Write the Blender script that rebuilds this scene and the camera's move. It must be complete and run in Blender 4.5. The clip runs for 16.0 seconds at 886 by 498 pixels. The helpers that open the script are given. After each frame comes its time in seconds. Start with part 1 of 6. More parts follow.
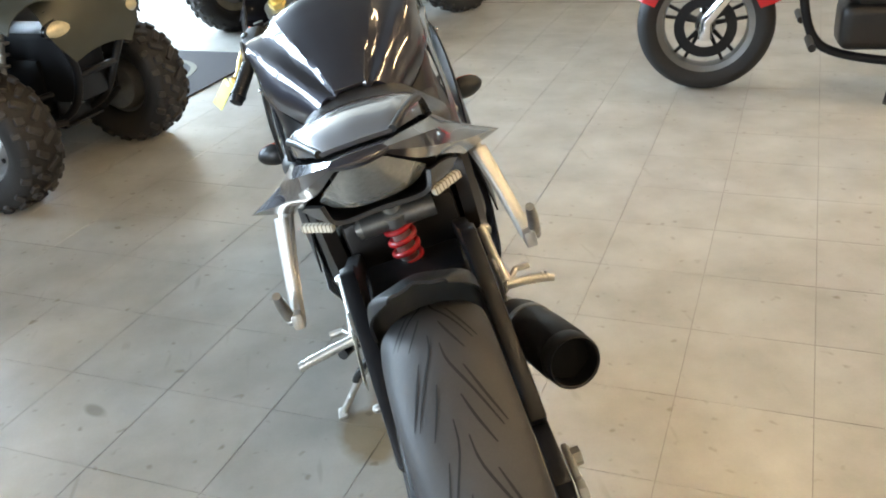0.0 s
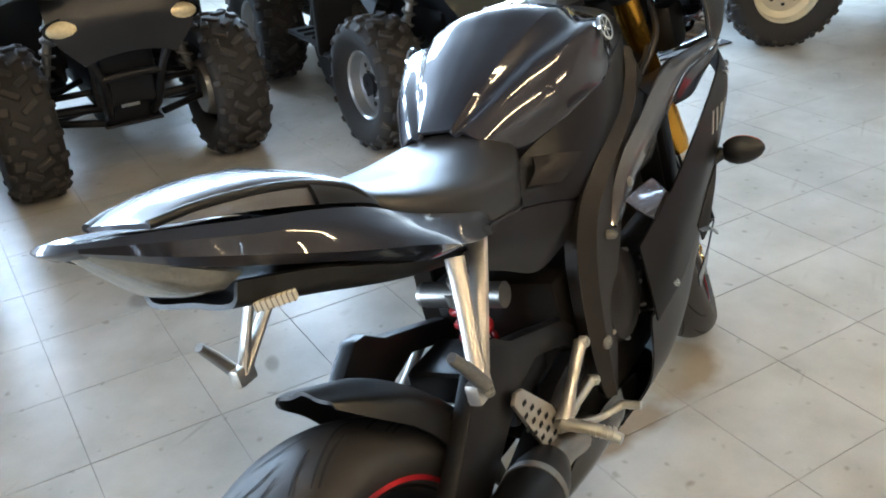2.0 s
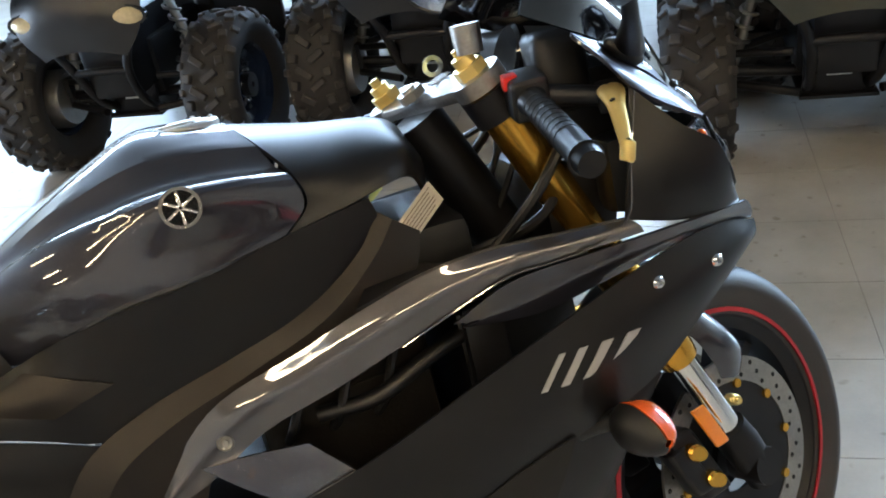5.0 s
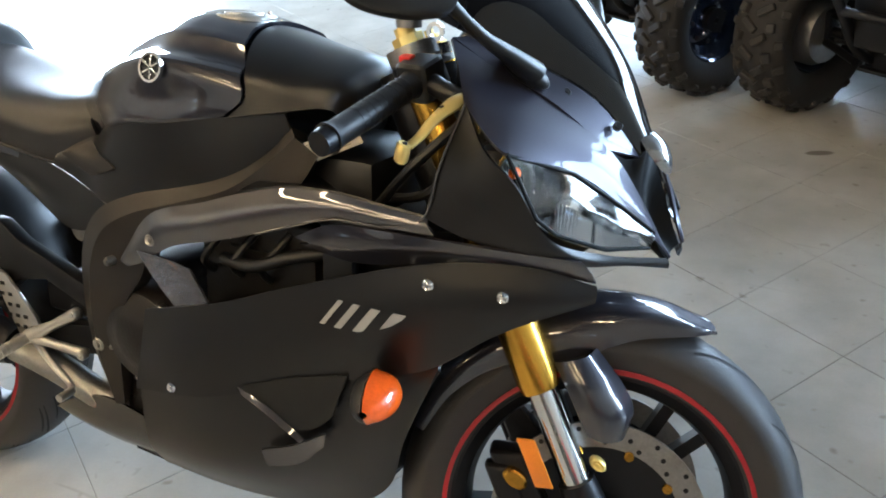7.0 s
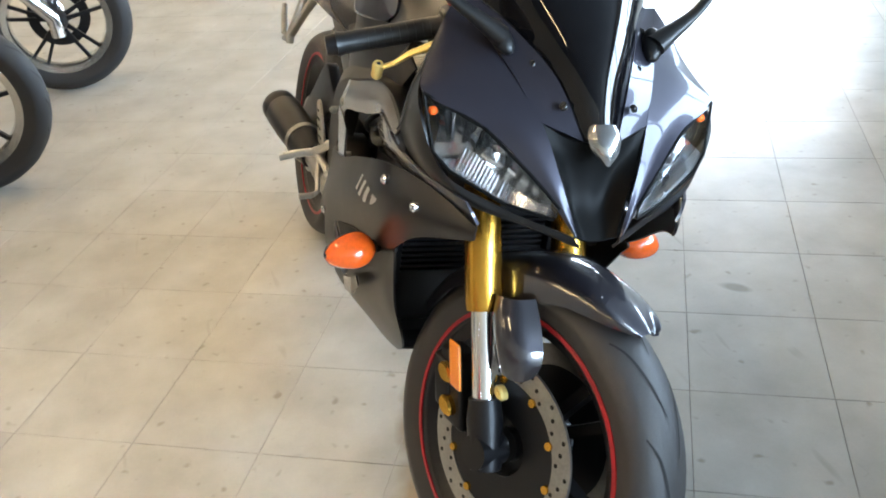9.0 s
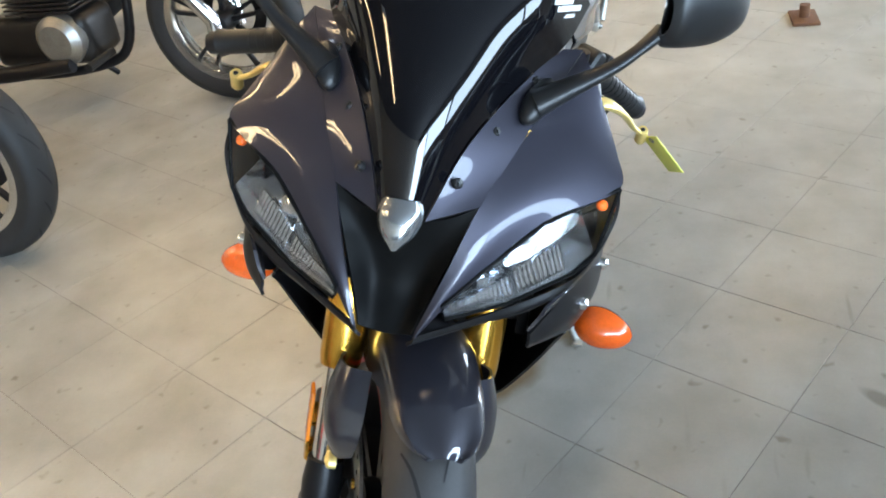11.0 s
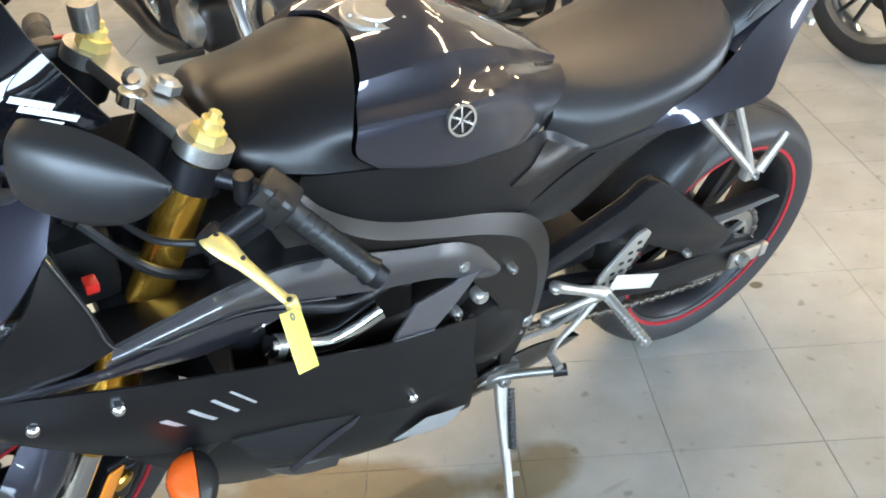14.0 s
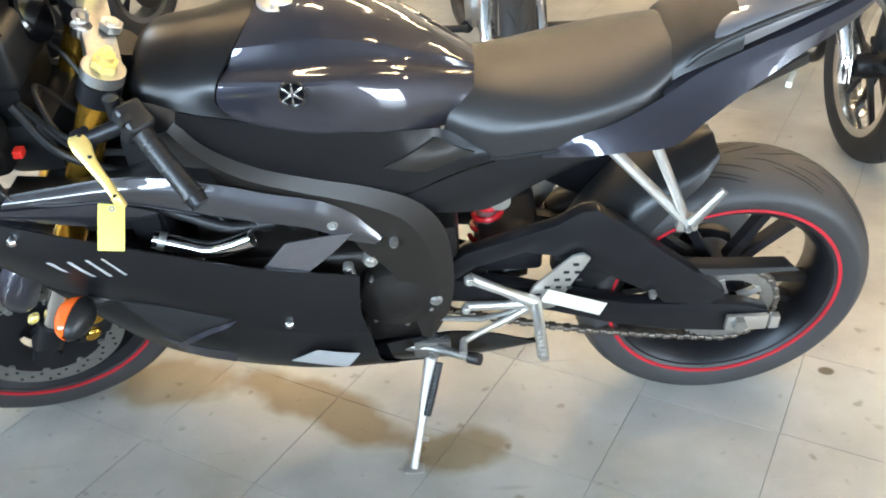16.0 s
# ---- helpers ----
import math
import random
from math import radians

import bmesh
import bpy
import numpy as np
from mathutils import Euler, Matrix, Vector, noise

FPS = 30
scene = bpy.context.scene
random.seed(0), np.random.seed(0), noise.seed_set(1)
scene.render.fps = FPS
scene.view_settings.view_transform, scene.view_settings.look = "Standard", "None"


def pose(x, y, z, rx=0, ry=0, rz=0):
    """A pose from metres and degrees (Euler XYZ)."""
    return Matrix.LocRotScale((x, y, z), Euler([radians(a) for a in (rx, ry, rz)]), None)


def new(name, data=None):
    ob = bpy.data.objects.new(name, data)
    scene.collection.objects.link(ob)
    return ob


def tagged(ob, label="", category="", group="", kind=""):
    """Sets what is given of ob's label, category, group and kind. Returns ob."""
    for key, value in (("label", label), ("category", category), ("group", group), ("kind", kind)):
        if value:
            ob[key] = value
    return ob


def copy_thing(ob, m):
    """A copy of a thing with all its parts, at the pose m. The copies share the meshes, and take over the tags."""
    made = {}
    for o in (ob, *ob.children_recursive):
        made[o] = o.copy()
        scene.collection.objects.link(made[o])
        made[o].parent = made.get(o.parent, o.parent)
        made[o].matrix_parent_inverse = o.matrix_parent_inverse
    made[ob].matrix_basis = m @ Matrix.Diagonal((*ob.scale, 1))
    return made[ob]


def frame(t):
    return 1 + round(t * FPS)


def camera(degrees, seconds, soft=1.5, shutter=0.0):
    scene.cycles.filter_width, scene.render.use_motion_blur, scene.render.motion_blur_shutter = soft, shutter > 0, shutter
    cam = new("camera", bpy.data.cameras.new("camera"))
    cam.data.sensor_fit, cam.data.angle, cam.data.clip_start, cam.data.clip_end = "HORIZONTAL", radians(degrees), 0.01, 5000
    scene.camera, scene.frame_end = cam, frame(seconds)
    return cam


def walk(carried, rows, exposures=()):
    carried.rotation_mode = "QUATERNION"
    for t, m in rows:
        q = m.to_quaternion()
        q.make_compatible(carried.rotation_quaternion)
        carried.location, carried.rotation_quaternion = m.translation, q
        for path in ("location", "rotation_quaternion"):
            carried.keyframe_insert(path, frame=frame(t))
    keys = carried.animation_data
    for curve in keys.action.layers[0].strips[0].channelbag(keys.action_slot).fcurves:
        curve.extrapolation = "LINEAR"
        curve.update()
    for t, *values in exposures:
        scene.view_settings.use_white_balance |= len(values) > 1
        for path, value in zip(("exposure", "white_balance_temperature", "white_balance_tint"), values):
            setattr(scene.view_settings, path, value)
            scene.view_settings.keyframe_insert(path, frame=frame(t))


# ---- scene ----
cam = camera(52.34, 16.0, soft=1.9, shutter=0.0)
PATH = [
    (0, -1.1199, 0.2690, 1.3072, 63.03, 3.83, -99.49),
    (0.5, -1.0991, 0.0286, 1.3032, 62.92, 2.60, -87.39),
    (0.8, -1.0712, -0.1209, 1.2918, 63.35, 1.48, -81.14),
    (1, -1.0153, -0.1810, 1.2982, 63.16, 2.32, -79.07),
    (1.2, -0.9096, -0.2700, 1.3056, 61.54, 4.30, -75.11),
    (1.5, -0.8284, -0.3121, 1.3135, 61.35, 4.26, -72.26),
    (2, -0.6331, -0.4515, 1.3164, 62.37, 2.93, -61.69),
    (2.2, -0.5676, -0.4962, 1.3237, 61.56, 3.01, -59.38),
    (2.5, -0.4156, -0.5784, 1.3155, 61.33, 3.93, -55.84),
    (3, -0.1488, -0.6345, 1.3337, 60.08, 5.07, -49.59),
    (3.5, 0.1034, -0.7178, 1.3403, 61.37, 3.76, -39.79),
    (4, 0.3355, -0.7735, 1.3241, 60.29, 5.00, -34.52),
    (4.5, 0.5882, -0.7804, 1.3176, 60.40, 5.94, -27.92),
    (4.7, 0.6775, -0.7975, 1.3170, 60.11, 7.39, -25.13),
    (5.75, 1.2254, -0.8975, 1.3369, 59.09, 6.30, 1.95),
    (6.8, 1.6607, -0.8742, 1.3337, 58.93, 4.76, 25.64),
    (7, 1.7430, -0.8466, 1.3282, 59.27, 5.33, 27.24),
    (7.5, 1.9353, -0.7071, 1.3170, 59.57, 4.94, 36.79),
    (8, 2.1474, -0.6027, 1.3353, 60.02, 6.65, 50.48),
    (8.2, 2.2468, -0.5721, 1.3449, 59.53, 5.37, 55.71),
    (9.25, 2.5028, -0.2104, 1.3382, 59.68, 6.08, 76.03),
    (10.3, 2.4654, 0.2662, 1.3112, 59.11, 7.21, 92.40),
    (10.5, 2.4113, 0.3299, 1.3149, 58.91, 5.74, 95.16),
    (11, 2.2740, 0.4697, 1.3149, 57.47, 7.50, 100.67),
    (11.5, 2.1236, 0.6467, 1.3145, 56.67, 7.37, 109.51),
    (12, 1.9740, 0.7581, 1.2808, 57.77, 8.21, 113.65),
    (12.5, 1.7798, 0.8668, 1.2845, 56.88, 7.83, 119.44),
    (13, 1.6557, 1.0469, 1.2962, 56.94, 5.73, 133.88),
    (13.5, 1.5309, 1.1967, 1.2848, 57.92, 4.83, 141.12),
    (14, 1.3409, 1.2843, 1.2849, 59.30, 2.95, 147.76),
    (14.5, 1.1674, 1.4071, 1.2941, 58.84, 2.45, 157.78),
    (15, 0.9895, 1.5548, 1.2922, 57.29, 1.92, 166.12),
    (15.5, 0.7723, 1.6142, 1.2796, 59.86, 1.63, 171.60),
    (16, 0.5796, 1.6900, 1.3070, 60.31, 2.29, 178.32),
]

walk(cam, [(t, pose(x, y, z, a, b, c)) for t, x, y, z, a, b, c in PATH],
     exposures=[(0.0, 0.74, 6800, 10), (0.5, 0.62, 6750, 10), (1.0, 0.70, 6700, 10), (2.5, 0.58, 5950, 10), (4.5, 0.52, 5950, 10), (7.0, 0.66, 6150, 10), (7.5, 0.63, 6250, 10), (8.2, 0.92, 6400, 10), (10.5, 0.58, 6500, 10), (13.5, 0.77, 6500, 10), (16.0, 1.01, 6650, 10)])

# ---------------------------------------------------------------- light
# floor tiles, walls and parked vehicles follow these two axes
U = Vector((-0.866, 0.5, 0.0))
V = Vector((0.5, 0.866, 0.0))
GRID = math.degrees(math.atan2(V.y, V.x)) - 90.0      # turn of the room about z


def room(u, v, z=0.0):
    """A point of the room from its two floor axes."""
    p = U * u + V * v
    return Vector((p.x, p.y, z))


world = bpy.data.worlds.new("sky")
scene.world = world
world.use_nodes = True
wn = world.node_tree
sky = wn.nodes.new("ShaderNodeTexSky")
sky.sky_type = "NISHITA"
sky.sun_disc = False
sky.sun_elevation = radians(40)
sky.sun_rotation = radians(20)
wn.links.new(sky.outputs["Color"], wn.nodes["Background"].inputs["Color"])
wn.nodes["Background"].inputs["Strength"].default_value = 0.12

WIN_V, DOOR_U = 6.2, -6.0       # the glazed wall beyond the quads, and the wall ahead


def window_light(u, v, z, sx, sz, watts, colour, turn):
    d = bpy.data.lights.new("window_light", "AREA")
    d.shape, d.size, d.size_y, d.energy, d.color = "RECTANGLE", sx, sz, watts, colour
    ob = new("window_light", d)
    p = room(u, v, z)
    ob.matrix_world = Matrix.Translation(p) @ pose(0, 0, 0, -90, 0, turn)
    return ob


WIN_W = 275.0                   # watts of daylight through each window
DOOR_W = 215.0                  # and through the glazed entrance
LAMP_E = 42.0                   # ceiling tubes
LAMPS = [(u, v) for v in (-4.6, -2.6, -0.6) for u in (-3.6, -1.2, 1.2, 3.6)]

# ---------------------------------------------------------------- mesh helpers
def catmull(pts, n):
    """n points along a smooth curve through pts."""
    p = np.array(pts, float)
    if len(p) == 2:
        s = np.linspace(0, 1, n)[:, None]
        return p[0] * (1 - s) + p[1] * s
    seg = np.linalg.norm(np.diff(p, axis=0), axis=1)
    u = np.concatenate([[0], np.cumsum(np.sqrt(seg + 1e-9))])
    q = np.vstack([2 * p[0] - p[1], p, 2 * p[-1] - p[-2]])
    t = np.concatenate([[2 * u[0] - u[1]], u, [2 * u[-1] - u[-2]]])
    out = []
    for s in np.linspace(u[0], u[-1], n):
        k = min(int(np.searchsorted(u, s, side="right")) - 1, len(p) - 2)
        t0, t1, t2, t3 = t[k:k + 4]
        p0, p1, p2, p3 = q[k:k + 4]
        a1 = p0 * (t1 - s) / (t1 - t0) + p1 * (s - t0) / (t1 - t0)
        a2 = p1 * (t2 - s) / (t2 - t1) + p2 * (s - t1) / (t2 - t1)
        a3 = p2 * (t3 - s) / (t3 - t2) + p3 * (s - t2) / (t3 - t2)
        b1 = a1 * (t2 - s) / (t2 - t0) + a2 * (s - t0) / (t2 - t0)
        b2 = a2 * (t3 - s) / (t3 - t1) + a3 * (s - t1) / (t3 - t1)
        out.append(b1 * (t2 - s) / (t2 - t1) + b2 * (s - t1) / (t2 - t1))
    return np.array(out)


def mesh_of(verts, faces, smooth=38):
    me = bpy.data.meshes.new("m")
    me.from_pydata([tuple(map(float, v)) for v in verts], [], faces)
    me.polygons.foreach_set("use_smooth", [True] * len(me.polygons))
    if smooth < 180:
        me.set_sharp_from_angle(angle=radians(smooth))
    me.update()
    return me


def skin(curves, nu=24, nv=14, thick=0.004, side=1, straight=False, smooth=38):
    """A shell lofted through curves (each a list of places), with a thickness. side=-1: mirrored to the right."""
    rows = [catmull(c, nu) for c in curves]
    cols = []
    for j in range(nu):
        line = [r[j] for r in rows]
        if straight:
            p = np.array(line)
            k = np.linspace(0, len(p) - 1, nv)
            cols.append(np.stack([np.interp(k, range(len(p)), p[:, a]) for a in range(3)], 1))
        else:
            cols.append(catmull(line, nv))
    g = np.array(cols)                                   # nu, nv, 3
    du, dv = np.gradient(g, axis=0), np.gradient(g, axis=1)
    n = np.cross(du, dv)
    ln = np.linalg.norm(n, axis=2, keepdims=True)
    n = n / np.maximum(ln, 1e-9)
    # the thickness goes towards the middle plane of the thing
    mid = g.reshape(-1, 3).mean(axis=0)
    if np.sum(n * (g - (mid * [1, 0, 1]))) < 0:
        n = -n
    back = g - n * thick
    v = np.concatenate([g.reshape(-1, 3), back.reshape(-1, 3)])
    N = nu * nv
    f = []
    idx = lambda i, j, o=0: o + i * nv + j
    for i in range(nu - 1):
        for j in range(nv - 1):
            f.append((idx(i, j), idx(i + 1, j), idx(i + 1, j + 1), idx(i, j + 1)))
            f.append((idx(i, j, N), idx(i, j + 1, N), idx(i + 1, j + 1, N), idx(i + 1, j, N)))
    for i in range(nu - 1):
        for j in (0, nv - 1):
            f.append((idx(i, j), idx(i, j, N), idx(i + 1, j, N), idx(i + 1, j)))
    for j in range(nv - 1):
        for i in (0, nu - 1):
            f.append((idx(i, j), idx(i, j + 1), idx(i, j + 1, N), idx(i, j, N)))
    if side < 0:
        v = v * [1, -1, 1]
    me = mesh_of(v, f, 180)
    bm = bmesh.new()
    bm.from_mesh(me)
    bmesh.ops.recalc_face_normals(bm, faces=bm.faces)
    bm.to_mesh(me)
    bm.free()
    me.polygons.foreach_set("use_smooth", [True] * len(me.polygons))
    me.set_sharp_from_angle(angle=radians(smooth))
    return me


def both(half):
    """A cross-section from its left half, which ends on the middle plane."""
    return [tuple(p) for p in half] + [(x, -y, z) for x, y, z in half[-2::-1]]


def tube(pts, r, seg=12, n=0, smooth_path=True, flat=1.0):
    """A round bar along pts. r: one radius or one for each point."""
    p = np.array(pts, float)
    rr = np.full(len(p), r, float) if np.isscalar(r) else np.array(r, float)
    if n and smooth_path:
        u = np.linspace(0, 1, len(p))
        q = catmull(p, n)
        rr = np.interp(np.linspace(0, 1, n), u, rr)
        p = q
    tan = np.gradient(p, axis=0)
    tan /= np.linalg.norm(tan, axis=1, keepdims=True)
    a = np.array([0, 0, 1.0]) if abs(tan[0][2]) < 0.9 else np.array([1.0, 0, 0])
    v, f = [], []
    for i in range(len(p)):
        s = np.cross(tan[i], a)
        s /= np.linalg.norm(s)
        b = np.cross(s, tan[i])
        a = b
        for k in range(seg):
            w = 2 * math.pi * k / seg
            v.append(p[i] + rr[i] * (math.cos(w) * s + flat * math.sin(w) * b))
    m = len(p)
    for i in range(m - 1):
        for k in range(seg):
            f.append((i * seg + k, i * seg + (k + 1) % seg, (i + 1) * seg + (k + 1) % seg, (i + 1) * seg + k))
    f.append(tuple(range(seg))[::-1])
    f.append(tuple((m - 1) * seg + k for k in range(seg)))
    return mesh_of(v, f, 40)


def lathe(profile, seg=48, closed=True, a0=0.0, a1=360.0, smooth=35):
    """Turned about the y axis: profile of (radius, y)."""
    full = abs(a1 - a0) >= 359.9
    m, v, f = len(profile), [], []
    cnt = seg if full else seg + 1
    for k in range(cnt):
        w = radians(a0 + (a1 - a0) * k / seg)
        for r, y in profile:
            v.append((r * math.cos(w), y, r * math.sin(w)))
    for k in range(seg):
        k2 = (k + 1) % cnt
        for i in range(m if closed else m - 1):
            i2 = (i + 1) % m
            f.append((k * m + i, k * m + i2, k2 * m + i2, k2 * m + i))
    if closed and not full:
        f.append(tuple(range(m)))
        f.append(tuple((cnt - 1) * m + i for i in range(m))[::-1])
    return mesh_of(v, f, smooth)


def prism(outline, y0, y1, bevel=0.003, smooth=30, seg=2):
    """An outline in x and z, given depth along y."""
    bm = bmesh.new()
    a = [bm.verts.new((x, y0, z)) for x, z in outline]
    fa = bm.faces.new(a)
    ex = bmesh.ops.extrude_face_region(bm, geom=[fa])
    for e in ex["geom"]:
        if isinstance(e, bmesh.types.BMVert):
            e.co.y = y1
    bmesh.ops.recalc_face_normals(bm, faces=bm.faces)
    if bevel:
        bmesh.ops.bevel(bm, geom=[e for e in bm.edges if e.calc_face_angle(0) > 0.6], offset=bevel, segments=seg, affect="EDGES", profile=0.6)
    me = bpy.data.meshes.new("m")
    bm.to_mesh(me)
    bm.free()
    me.polygons.foreach_set("use_smooth", [True] * len(me.polygons))
    me.set_sharp_from_angle(angle=radians(smooth))
    return me


def box(cx, cy, cz, sx, sy, sz, bevel=0.004, m=None, seg=2):
    bm = bmesh.new()
    bmesh.ops.create_cube(bm, size=1.0)
    for v in bm.verts:
        v.co = Vector((v.co.x * sx, v.co.y * sy, v.co.z * sz))
    if bevel:
        bmesh.ops.bevel(bm, geom=list(bm.edges), offset=bevel, segments=seg, affect="EDGES", profile=0.6)
    for v in bm.verts:
        v.co += Vector((cx, cy, cz))
    me = bpy.data.meshes.new("m")
    bm.to_mesh(me)
    bm.free()
    me.polygons.foreach_set("use_smooth", [True] * len(me.polygons))
    me.set_sharp_from_angle(angle=radians(35))
    if m is not None:
        me.transform(m)
    return me


def egg(c, rx, ry, rz, m=None, seg=20, power=1.0):
    """A rounded pod."""
    bm = bmesh.new()
    bmesh.ops.create_uvsphere(bm, u_segments=seg, v_segments=max(8, seg // 2), radius=1.0)
    for v in bm.verts:
        co = v.co.copy()
        v.co = Vector((co.x * rx, co.y * ry, co.z * rz))
    me = bpy.data.meshes.new("m")
    bm.to_mesh(me)
    bm.free()
    if m is not None:
        me.transform(m)
    me.transform(Matrix.Translation(c))
    me.polygons.foreach_set("use_smooth", [True] * len(me.polygons))
    return me


def joined(*meshes):
    bm = bmesh.new()
    for me in meshes:
        bm.from_mesh(me)
    me = bpy.data.meshes.new("m")
    bm.to_mesh(me)
    bm.free()
    me.polygons.foreach_set("use_smooth", [True] * len(me.polygons))
    me.set_sharp_from_angle(angle=radians(38))
    return me


def moved(me, m):
    me = me.copy()
    me.transform(m)
    return me


def flipped(me):
    """The same mesh mirrored to the other side."""
    me = me.copy()
    me.transform(Matrix.Diagonal((1, -1, 1, 1)))
    me.flip_normals()
    return me


def part(name, me, material, parent, label=""):
    ob = new(name, me)
    me.name = name
    me.materials.clear()
    me.materials.append(material)
    ob.parent = parent
    if label:
        tagged(ob, label)
    return ob


def between(p, q):
    """A turn that carries the y axis onto the way from p to q, placed at p."""
    p, q = Vector(p), Vector(q)
    return Matrix.Translation(p) @ (q - p).to_track_quat("Y", "Z").to_matrix().to_4x4()


def bolt(c, axis, r=0.007, h=0.006):
    """A domed screw head."""
    me = lathe([(0.0001, h), (r * 0.35, h), (r * 0.4, h * 0.6), (r * 0.75, h * 0.75), (r, h * 0.3), (r, -h), (0.0001, -h)], 14, closed=False)
    me.transform(Matrix.Translation(c) @ Vector(axis).to_track_quat("Y", "Z").to_matrix().to_4x4())
    return me


# ---------------------------------------------------------------- materials
def material(name, colour, rough=0.5, metal=0.0, coat=0.0, coat_ior=1.5, grain=0.0, grain_scale=200.0, spots=0.0, spot_scale=8.0, bump=0.0, spec=0.5,
             emit=None, glass=False):
    m = bpy.data.materials.new(name)
    m.use_nodes = True
    nt = m.node_tree
    b = nt.nodes["Principled BSDF"]
    b.inputs["Base Color"].default_value = (*colour, 1)
    b.inputs["Roughness"].default_value = rough
    b.inputs["Metallic"].default_value = metal
    b.inputs["Coat Weight"].default_value = coat
    b.inputs["Coat Roughness"].default_value = 0.025
    b.inputs["Coat IOR"].default_value = coat_ior
    b.inputs["Specular IOR Level"].default_value = spec
    tc = nt.nodes.new("ShaderNodeTexCoord")

    def noise_tex(scale, detail=4.0, rough_=0.6):
        t = nt.nodes.new("ShaderNodeTexNoise")
        t.inputs["Scale"].default_value = scale
        t.inputs["Detail"].default_value = detail
        t.inputs["Roughness"].default_value = rough_
        nt.links.new(tc.outputs["Object"], t.inputs["Vector"])
        return t
    if grain or spots:
        mix = nt.nodes.new("ShaderNodeMix")
        mix.data_type = "RGBA"
        mix.blend_type = "MULTIPLY"
        mix.inputs[0].default_value = 1.0
        mix.inputs[6].default_value = (*colour, 1)
        a, c = noise_tex(grain_scale, 3), noise_tex(spot_scale, 6)
        ra, rc = nt.nodes.new("ShaderNodeMapRange"), nt.nodes.new("ShaderNodeMapRange")
        ra.inputs[3].default_value, ra.inputs[4].default_value = 1 - grain, 1 + grain
        rc.inputs[3].default_value, rc.inputs[4].default_value = 1 - spots, 1 + spots
        nt.links.new(a.outputs["Fac"], ra.inputs[0])
        nt.links.new(c.outputs["Fac"], rc.inputs[0])
        mul = nt.nodes.new("ShaderNodeMath")
        mul.operation = "MULTIPLY"
        nt.links.new(ra.outputs[0], mul.inputs[0])
        nt.links.new(rc.outputs[0], mul.inputs[1])
        nt.links.new(mul.outputs[0], mix.inputs[7])
        nt.links.new(mix.outputs[2], b.inputs["Base Color"])
        rr = nt.nodes.new("ShaderNodeMapRange")
        rr.inputs[3].default_value, rr.inputs[4].default_value = max(0.02, rough - 0.12 * (spots + grain) - 0.02), min(1.0, rough + 0.25 * (spots + grain) + 0.02)
        nt.links.new(c.outputs["Fac"], rr.inputs[0])
        nt.links.new(rr.outputs[0], b.inputs["Roughness"])
    if bump:
        t = noise_tex(grain_scale, 2)
        bp = nt.nodes.new("ShaderNodeBump")
        bp.inputs["Strength"].default_value = bump
        bp.inputs["Distance"].default_value = 0.002
        nt.links.new(t.outputs["Fac"], bp.inputs["Height"])
        nt.links.new(bp.outputs["Normal"], b.inputs["Normal"])
    if emit:
        b.inputs["Emission Color"].default_value = (*emit[0], 1)
        b.inputs["Emission Strength"].default_value = emit[1]
    if glass:
        b.inputs["Transmission Weight"].default_value = 1.0
        b.inputs["IOR"].default_value = 1.45
    return m


PAINT = material("dark metallic grey paint", (0.034, 0.033, 0.043), 0.36, 0.60, coat=1.0, coat_ior=1.75, spec=0.2, grain=0.30, grain_scale=1600, spots=0.08, spot_scale=3)
SOFT_PAINT = material("smooth metallic grey paint", (0.038, 0.0365, 0.050), 0.38, 0.65, coat=0.45, grain=0.30, grain_scale=1600, spots=0.08, spot_scale=3, spec=0.3)
GLOSS_BLACK = material("gloss black plastic", (0.004, 0.004, 0.005), 0.10, 0.0, coat=0.3, spots=0.2, spot_scale=6, spec=0.45)
MATT = material("satin black panel", (0.0065, 0.0062, 0.0068), 0.335, 0.0, grain=0.12, grain_scale=900, spots=0.2, spot_scale=5, spec=0.40)
SATIN = material("satin grey panel", (0.062, 0.060, 0.066), 0.36, 0.65, coat=1.0, coat_ior=1.9, grain=0.15, grain_scale=900, spots=0.12, spot_scale=4)
FRAME = material("satin dark frame paint", (0.028, 0.0235, 0.020), 0.37, 0.5, grain=0.2, grain_scale=700, spots=0.15, spot_scale=6)
PLASTIC = material("rough black plastic", (0.0085, 0.0085, 0.009), 0.40, 0.0, grain=0.2, grain_scale=500, bump=0.10)
RUBBER = material("tyre rubber", (0.018, 0.017, 0.017), 0.60, 0.0, grain=0.2, grain_scale=300, spots=0.35, spot_scale=7, bump=0.1)
WORN_RUBBER = material("worn tyre tread", (0.034, 0.032, 0.032), 0.50, 0.0, grain=0.15, grain_scale=300, spots=0.25, spot_scale=9, bump=0.08)
CHAIN = material("greasy chain steel", (0.13, 0.11, 0.09), 0.42, 0.8, grain=0.3, grain_scale=300)
INTAKE = material("dull black intake", (0.003, 0.003, 0.003), 0.5, spec=0.12)
VANE = material("glossy silver-grey paint", (0.24, 0.24, 0.27), 0.20, 0.85, coat=1.0, grain=0.12, grain_scale=900)
CLEAR_TIP = material("bright clear plastic", (0.36, 0.37, 0.38), 0.16, 0.85, coat=0.5, grain=0.15, grain_scale=60, bump=0.2)
# near-black for flat pieces that paint the shade of grooves, holes and vents
GROOVE = material("painted recess shade", (0.008, 0.008, 0.008), 0.8)
